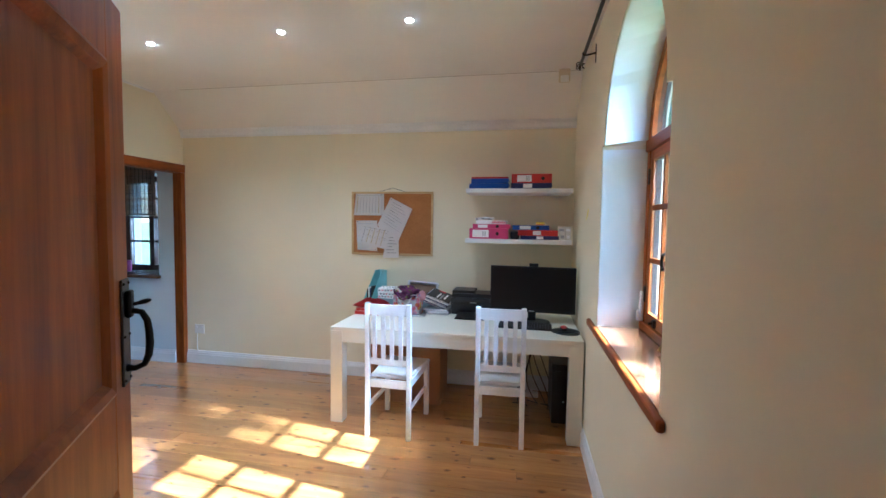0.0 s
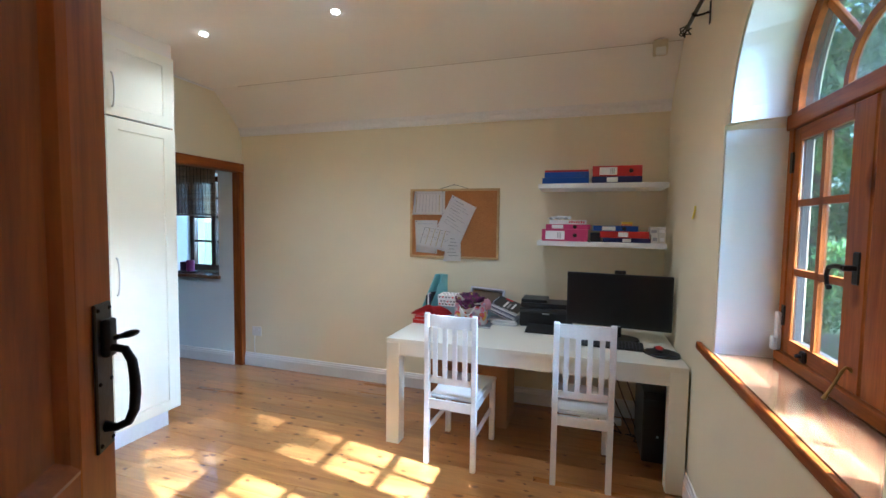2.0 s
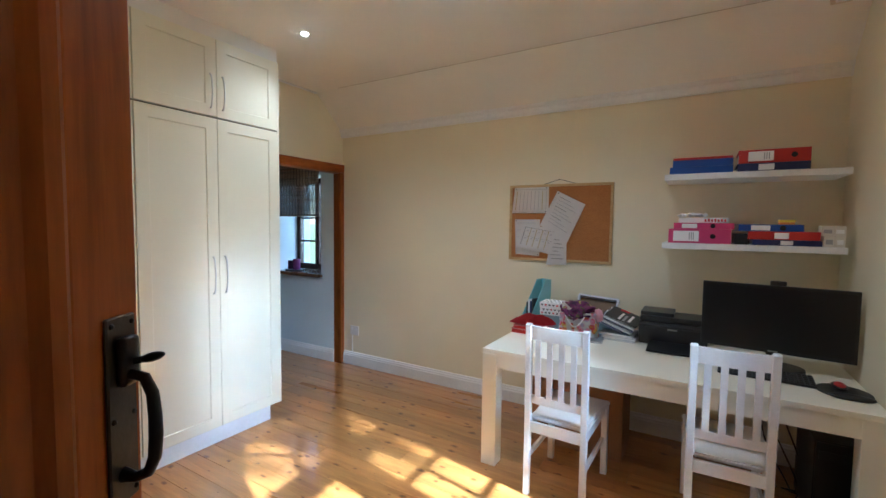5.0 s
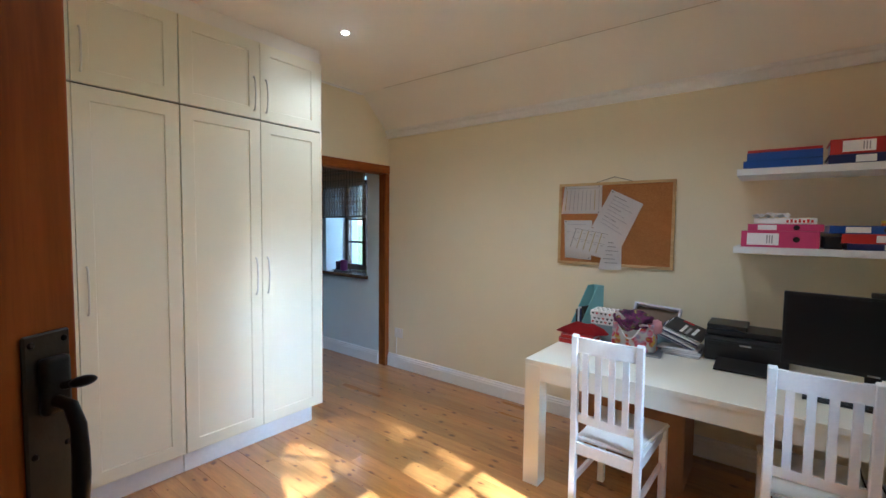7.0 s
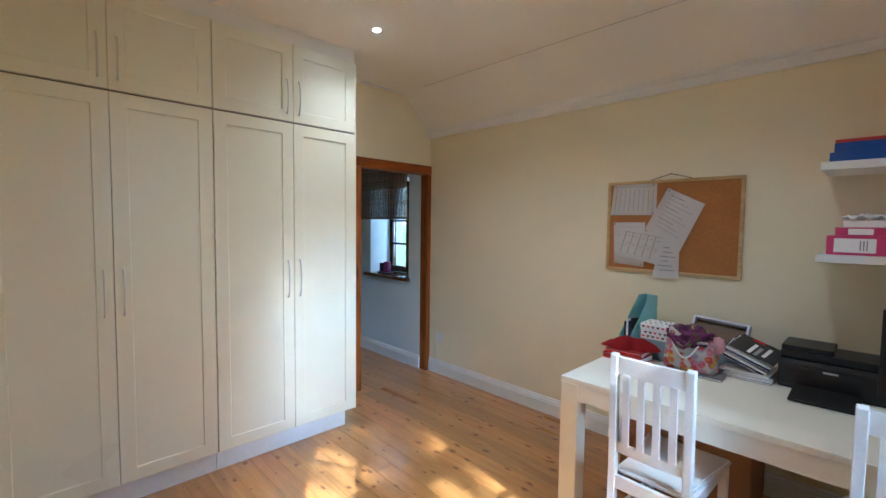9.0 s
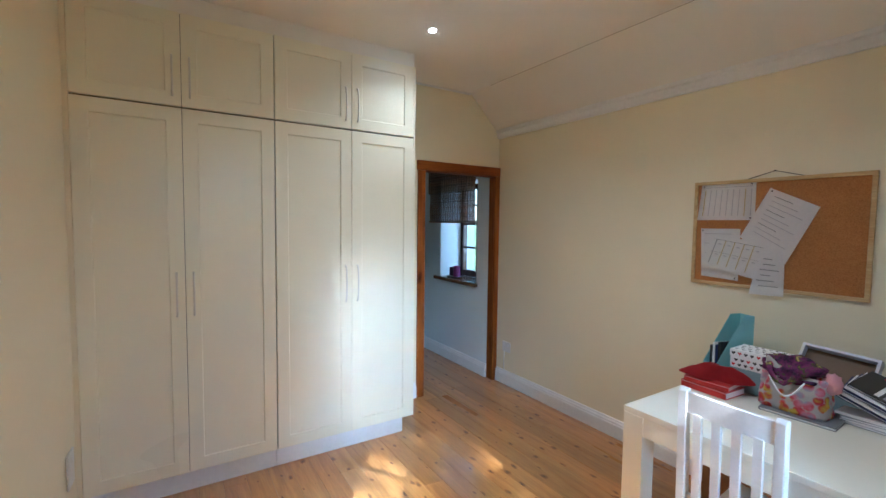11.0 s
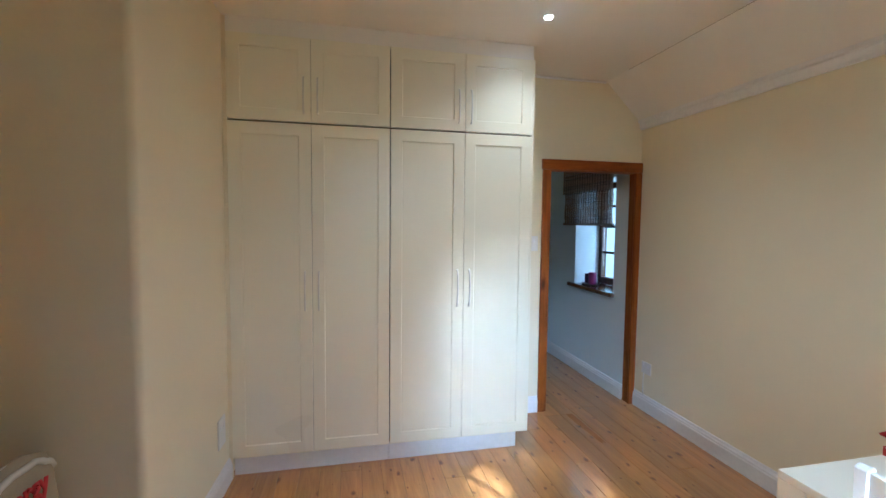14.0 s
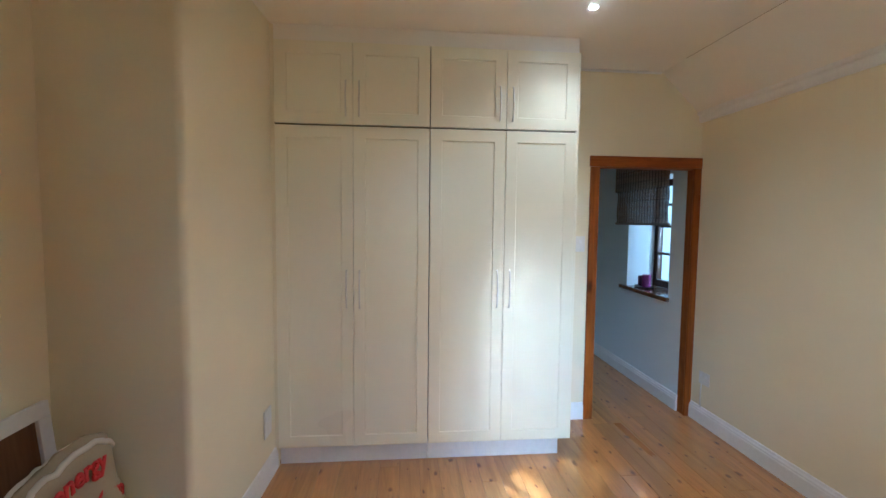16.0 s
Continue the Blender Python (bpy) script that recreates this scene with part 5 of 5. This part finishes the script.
# ---- alcove: framed board and sack ----
fb = thing("framed_board", (0, 0, 0), "white framed brown board leaning on the wall", "frame")
W, H = 0.36, 0.91
for a in ((-W, W, 0, 0.058), (-W, W, H - 0.058, H), (-W, -W + 0.058, 0.058, H - 0.058), (W - 0.058, W, 0.058, H - 0.058)):
    block("frame_rail", a[0], a[1], -0.024, 0, a[2], a[3], M_TRIM, fb, bevel=0.004, seg=2)
block("panel", -W + 0.05, W - 0.05, -0.010, -0.004, 0.05, H - 0.05, wood("brown_board", (0.20, 0.10, 0.045), (0.10, 0.045, 0.018), 0.5, "z", 8, 0, 0.05), fb, "brown wood-grained panel")
fb.matrix_basis = pose(-1.652, 0.505, 0.002, -6.0, 0, 180) @ Matrix.Identity(4)


def sack():
    s = thing("sack", (-1.785, 0.635, 0), "cream woven sack with faded red print", "sack")
    m = paint("woven_sack", (0.44, 0.37, 0.25), 0.85, 0.14, 0.6, 5, 160)
    b = bmesh.new()
    nu, nv = 40, 26
    rows = []
    for j in range(nv + 1):
        v = j / nv
        z = 0.004 + 0.815 * v
        hw = 0.222 * (1 - 0.10 * abs(2 * v - 0.8)) * (0.93 if j == 0 else 1)
        hd = 0.105 * math.sqrt(max(1 - v ** 3.2, 0.004)) * (0.85 if j == 0 else 1)
        row = []
        for i in range(nu):
            a = 2 * math.pi * i / nu
            cx = math.copysign(abs(math.cos(a)) ** 0.75, math.cos(a))
            cy = math.copysign(abs(math.sin(a)) ** 0.8, math.sin(a))
            p = Vector((cx * hw, cy * hd, z))
            p += 0.035 * v * noise.noise_vector(p * 6.0) + 0.012 * noise.noise_vector(p * 20.0)
            p.z -= 0.06 * v * v * (abs(cx) ** 2) * (0.8 + 0.2 * math.copysign(1, cx))
            if j > nv - 3:
                p.z += 0.018 * noise.noise(p * 14.0)
            row.append(b.verts.new(p))
        rows.append(row)
    for r0, r1 in zip(rows, rows[1:]):
        for i in range(nu):
            b.faces.new((r0[i], r0[(i + 1) % nu], r1[(i + 1) % nu], r1[i]))
    b.faces.new(rows[0]), b.faces.new(rows[-1])
    lean = pose(-1.785, 0.635, 0.0, 2, 0, 176)
    bmesh.ops.transform(b, matrix=lean, verts=b.verts[:])
    zmin = min(v.co.z for v in b.verts)
    bmesh.ops.translate(b, vec=(0, 0, 0.001 - zmin), verts=b.verts[:])
    body = part("body", b, m, s, smooth=True)
    rim = bmesh.new()
    ring = [v.co.copy() for v in body.data.vertices]
    top = [ring[(nv - 1) * nu + i] for i in range(nu)]
    tube(rim, [p + Vector((0, 0, 0.004)) + 0.006 * noise.noise_vector(p * 40) for p in top] + [top[0]], 0.011, 7)
    part("hem", rim, M_CARTON, body, "rolled cream hem", smooth=True)
    # faded red print: one word that can be read, and bars for the rest
    def on_face(x, z):
        v = z / 0.819
        d = 0.105 * math.sqrt(max(1 - v ** 3.2, 0.004))
        return Vector((x, -d * (1 - 0.25 * (abs(x) / 0.225) ** 2.4) - 0.008, z - 0.06 * (x / 0.225) ** 2))
    fit_m = Matrix.Translation((0, 0, 0.001 - zmin)) @ lean
    tilt = Matrix.Rotation(radians(3), 2)
    word = bpy.data.curves.new("print", "FONT")
    word.body, word.size, word.align_x, word.shear, word.extrude, word.resolution_u = "energy", 0.082, "CENTER", 0.25, 0.0, 3
    word.offset = 0.003
    tmp = new("print", word)
    me = bpy.data.meshes.new_from_object(tmp)
    bpy.data.objects.remove(tmp)
    b = bmesh.new()
    b.from_mesh(me)
    bmesh.ops.subdivide_edges(b, edges=[q for q in b.edges if q.calc_length() > 0.03], cuts=2, use_grid_fill=True)
    bmesh.ops.solidify(b, geom=b.faces[:], thickness=0.004)
    for v in b.verts:
        u = tilt @ Vector((v.co.x, v.co.y))
        v.co = on_face(u.x - 0.02, u.y + 0.715) + Vector((0, -v.co.z, 0))
    bmesh.ops.transform(b, matrix=fit_m, verts=b.verts[:])
    part("print", b, M_REDINK, body, "red printed word")
    word = bpy.data.curves.new("print", "FONT")
    word.body, word.size, word.align_x, word.shear, word.extrude, word.resolution_u = "tom", 0.082, "CENTER", 0.25, 0.0, 3
    word.offset = 0.003
    tmp = new("print", word)
    me = bpy.data.meshes.new_from_object(tmp)
    bpy.data.objects.remove(tmp)
    b = bmesh.new()
    b.from_mesh(me)
    bmesh.ops.subdivide_edges(b, edges=[q for q in b.edges if q.calc_length() > 0.03], cuts=2, use_grid_fill=True)
    bmesh.ops.solidify(b, geom=b.faces[:], thickness=0.004)
    for v in b.verts:
        v.co = on_face(v.co.x + 0.085, v.co.y + 0.60) + Vector((0, -v.co.z, 0))
    bmesh.ops.transform(b, matrix=fit_m, verts=b.verts[:])
    part("print", b, M_REDINK, body, "red printed word")


sack()


# ---- passage window, blind and candles ----
def passage_window():
    w = thing("window_2", ((PX0 + PX1) / 2, 4.46, PZ0), "small dark timber window with square panes", "window")
    w["kind"] = "structure"
    dark = wood("dark_window_timber", (0.07, 0.03, 0.014), (0.03, 0.012, 0.006), 0.4, "z", 12, 0, 0.1)
    y0, y1 = 4.44, 4.50
    block("frame_post", PX0, PX0 + 0.055, y0, y1, PZ0, PZ1, dark, w)
    block("frame_post", PX1 - 0.055, PX1, y0, y1, PZ0, PZ1, dark, w)
    block("frame_rail", PX0 + 0.055, PX1 - 0.055, y0, y1, PZ0, PZ0 + 0.07, dark, w)
    block("frame_rail", PX0 + 0.055, PX1 - 0.055, y0, y1, PZ1 - 0.06, PZ1, dark, w)
    xm = (PX0 + PX1) / 2
    block("mullion", xm - 0.03, xm + 0.03, y0 - 0.01, y1, PZ0 + 0.07, PZ1 - 0.06, dark, w)
    zs = [PZ0 + 0.07, 1.30, 1.58, 1.80, PZ1 - 0.06]
    for z in zs[1:-1]:
        block("muntin", PX0 + 0.055, xm - 0.03, y0 + 0.01, y1 - 0.01, z - 0.012, z + 0.012, dark, w)
        block("muntin", xm + 0.03, PX1 - 0.055, y0 + 0.01, y1 - 0.01, z - 0.012, z + 0.012, dark, w)
    for a, e in ((PX0 + 0.055, xm - 0.03), (xm + 0.03, PX1 - 0.055)):
        for z0, z1 in zip(zs, zs[1:]):
            p = block("pane", a, e, 4.468, 4.471, z0, z1, M_GLASS, w)
            p.visible_shadow = False


passage_window()
bm = bmesh.new()
box(bm, PX0 - 0.105, PX1 + 0.025, PY - 0.035, PY - 0.001, PZ0 - 0.04, PZ0, 0.006, 2)
box(bm, PX0 + 0.001, PX1 - 0.001, PY, 4.44, PZ0 - 0.039, PZ0 - 0.001)
whole("window_sill_passage", bm, M_SILL, "dark varnished timber sill of the passage window", "window sill", kind="structure")


def blind():
    bl = thing("roman_blind", (-4.33, PY, 1.6), "brown woven bamboo roman blind, half drawn", "blind")
    m = wood("bamboo_slats", (0.46, 0.37, 0.29), (0.24, 0.18, 0.14), 0.6, "x", 18, 0, 0.4)
    x0, x1 = -4.80, -3.875
    mesh = None
    z = 1.615
    k = 0
    while z < 2.22:
        if mesh is None:
            b = bmesh.new()
            box(b, x0, x1, -0.002, 0.002, -0.0048, 0.0048, 0.001)
            mesh = mesh_of("slat", b, m)
        o = new("slat", mesh)
        o.parent = bl
        o.matrix_parent_inverse = bl.matrix_basis.inverted()
        o.matrix_basis = Matrix.Translation((0, PY - 0.028 - 0.010 * math.sin((z - 1.6) * 12) ** 2, z))
        if z > 1.93:
            o = new("slat", mesh)
            o.parent = bl
            o.matrix_parent_inverse = bl.matrix_basis.inverted()
            o.matrix_basis = Matrix.Translation((-0.002, PY - 0.058, z + 0.004))
        z += 0.0108
        k += 1
    for x in [x0 + 0.03 + i * 0.048 for i in range(19)]:
        block("cord", x, x + 0.004, PY - 0.0435, PY - 0.0405, 1.61, 2.22, M_DARK, bl)
        block("cord", x, x + 0.004, PY - 0.0635, PY - 0.0605, 1.93, 2.22, M_DARK, bl)
    b = bmesh.new()
    rod(b, (x0 - 0.01, PY - 0.032, 1.605), (x1 + 0.01, PY - 0.032, 1.605), 0.014)
    part("bottom_roll", b, m, bl)
    block("head_board", x0, x1, PY - 0.06, PY - 0.0005, 2.22, 2.25, m, bl)


blind()
tr = thing("candle_tray", (-4.47, 4.25, PZ0), "dark round candle plate on the sill", "plate")
b1 = bmesh.new()
bmesh.ops.create_cone(b1, cap_ends=True, segments=24, radius1=0.085, radius2=0.10, depth=0.012, matrix=Matrix.Translation((-4.44, 4.25, PZ0 + 0.0065)) @ Matrix.Diagonal((1.3, 0.8, 1, 1)))
part("plate", b1, M_BLACK, tr)
for x, y, r, h, col in ((-4.375, 4.235, 0.042, 0.125, (0.16, 0.015, 0.12)), (-4.495, 4.255, 0.036, 0.10, (0.05, 0.012, 0.05))):
    cd = thing("candle", (x, y, PZ0), "thick purple pillar candle on a plate", "candle", "candles on the sill")
    b1 = bmesh.new()
    bmesh.ops.create_cone(b1, cap_ends=True, segments=24, radius1=r, radius2=r, depth=h, matrix=Matrix.Translation((x, y, PZ0 + 0.0135 + h / 2)))
    bmesh.ops.bevel(b1, geom=[e for e in b1.edges if len(e.link_faces) == 2 and any(len(f.verts) > 4 for f in e.link_faces)], offset=0.004, segments=2, affect="EDGES")
    part("wax", b1, paint("purple_wax", col, 0.45), cd)
    b1 = bmesh.new()
    rod(b1, (x, y, PZ0 + 0.0135 + h), (x, y, PZ0 + 0.0235 + h), 0.0015, seg=6)
    part("wick", b1, M_BLACK, cd)


# ---- garden ----
def soil(name, a, b_):
    m, n, l, b = shader(name, 0.95)
    v = coords(n, l)
    c = ramp(n, l, noisy(n, l, v, 1.2, 5), [(0.35, a), (0.65, b_)])
    l.new(blend(n, l, c, ramp(n, l, noisy(n, l, v, 40, 4), [(0.3, (0.6, 0.6, 0.6)), (0.7, (1, 1, 1))]), 1.0, "MULTIPLY"), b.inputs["Base Color"])
    bumpy(n, l, b, noisy(n, l, v, 30, 4), 0.8, 0.03)
    return m


bm = bmesh.new()
bmesh.ops.create_grid(bm, x_segments=2, y_segments=2, size=400, matrix=Matrix.Translation((0, 0, -0.35)))
whole("ground", bm, soil("lawn", (0.05, 0.09, 0.025), (0.09, 0.13, 0.04)), "green garden lawn", "ground", kind="structure")
M_BARK = soil("bark", (0.10, 0.07, 0.05), (0.19, 0.14, 0.10))


def leaf_material(name, a, b_):
    m, n, l, b = shader(name, 0.5)
    geo = n.new("ShaderNodeNewGeometry")
    l.new(ramp(n, l, geo.outputs["Random Per Island"], [(0.0, a), (1.0, b_)]), b.inputs["Base Color"])
    thin, mix = n.new("ShaderNodeBsdfTranslucent"), n.new("ShaderNodeMixShader")
    l.new(ramp(n, l, geo.outputs["Random Per Island"], [(0.0, shade(a, 1.3)), (1.0, shade(b_, 1.5))]), thin.inputs["Color"])
    mix.inputs[0].default_value = 0.4
    l.new(b.outputs[0], mix.inputs[1]), l.new(thin.outputs[0], mix.inputs[2])
    l.new(mix.outputs[0], n["Material Output"].inputs["Surface"])
    return m


M_LEAVES = leaf_material("garden_leaves", (0.035, 0.08, 0.02), (0.12, 0.22, 0.05))


def crown(clumps, per, size, seed):
    """Leaves in clumps, each a bent diamond."""
    r = random.Random(seed)
    vs, fs = [], []
    for c, rad in clumps:
        for _ in range(per):
            d = Vector((r.gauss(0, 1), r.gauss(0, 1), r.gauss(0, 1))).normalized() * rad * (0.35 + 0.65 * r.random())
            p = Vector(c) + d
            q = Euler((r.uniform(0, 6.3), r.uniform(0, 6.3), r.uniform(0, 6.3))).to_matrix()
            s = size * r.uniform(0.6, 1.3)
            k = len(vs)
            vs += [p + q @ Vector(u) * s for u in ((-1, 0, 0), (0, 0.38, 0.12), (1, 0, 0), (0, -0.38, 0.12))]
            fs.append((k, k + 1, k + 2, k + 3))
    me = bpy.data.meshes.new("leaves")
    me.from_pydata([tuple(v) for v in vs], [], fs)
    me.materials.append(M_LEAVES)
    return me


def tree(x, y, h, spread, seed, label, low=0.35, per=700, size=0.052):
    t = thing("tree", (x, y, -0.35), label, "tree", "garden trees")
    r = random.Random(seed)
    b = bmesh.new()
    tube(b, [(x, y, -0.36), (x + 0.05, y + 0.03, h * 0.25), (x - 0.04, y, h * 0.55), (x + 0.02, y, h * 0.9)], [0.16, 0.13, 0.09, 0.03], 10)
    part("trunk", b, M_BARK, t, smooth=True)
    clumps = []
    for k in range(11):
        z = h * (low + (0.95 - low) * k / 10)
        a = k * 2.4 + r.random()
        ln = spread * (0.5 + 0.5 * math.sin(math.pi * (k + 1) / 12)) * r.uniform(0.7, 1.0)
        e = (x + ln * math.cos(a), y + ln * math.sin(a), z + 0.25 * ln)
        b = bmesh.new()
        tube(b, [(x, y, z * 0.9), ((x + e[0]) / 2, (y + e[1]) / 2, z), e], [0.05, 0.035, 0.012], 6)
        part("limb", b, M_BARK, t)
        for u in (0.5, 0.8, 1.05):
            clumps.append(((x + (e[0] - x) * u + r.uniform(-0.2, 0.2), y + (e[1] - y) * u + r.uniform(-0.2, 0.2), z + (e[2] - z) * u + r.uniform(-0.15, 0.25)), spread * r.uniform(0.2, 0.34)))
    o = new("crown", crown(clumps, per, size, seed))
    o.parent = t
    o.matrix_parent_inverse = t.matrix_basis.inverted()
    return t


tree(3.6, 6.4, 5.5, 1.9, 11, "leafy green garden tree near the window", 0.06)
tree(6.0, 9.5, 7.5, 2.6, 12, "tall leafy garden tree behind another", 0.06)
tree(2.2, 8.0, 6.5, 1.8, 14, "bushy green garden tree by the house", 0.05)
tree(7.5, 7.0, 7.5, 2.6, 13, "spreading garden tree in sunlight", 0.06)
tree(5.2, 5.2, 6.5, 1.8, 16, "dense green garden tree opposite the window", 0.06)
tree(8.4, 10.8, 9.0, 3.2, 18, "tall dark garden tree at the back", 0.05)
tree(10.0, 0.6, 10.1, 3.0, 21, "tall tree whose high branches dapple the sun", 0.90, 70, 0.12)
tree(4.6, 7.4, 7.0, 1.9, 22, "thick green garden tree among others", 0.05)
tree(3.4, 9.0, 8.0, 2.3, 23, "thick tall garden tree near the house", 0.05)

# ---- floorboards, each a piece of the floor ----
BOARD_W = 0.128
board_meshes = {}


def board(length):
    if length not in board_meshes:
        b = bmesh.new()
        box(b, 0, length - 0.001, 0.0005, BOARD_W - 0.0005, -0.02, 0.0, 0.0011)
        board_meshes[length] = mesh_of("floorboard", b, M_FLOOR)
    return board_meshes[length]


rng = random.Random(8)
row, y = 0, -1.55
while y < 4.15:
    x = -6.5 + rng.choice((-1.6, -0.9, 0.0, -0.4))
    while x < 0.45:
        n = rng.choice((2.4, 2.9, 3.3, 3.9))
        a, z = max(x, -6.55), min(x + n, 0.485)
        if z - a < 0.12:
            x += n
            continue
        o = new("floorboard", board(round(z - a, 3)))
        o.parent = floor
        o.matrix_basis = Matrix.Translation((a, y, rng.uniform(-0.0006, 0.0)))
        x += n
    y += BOARD_W
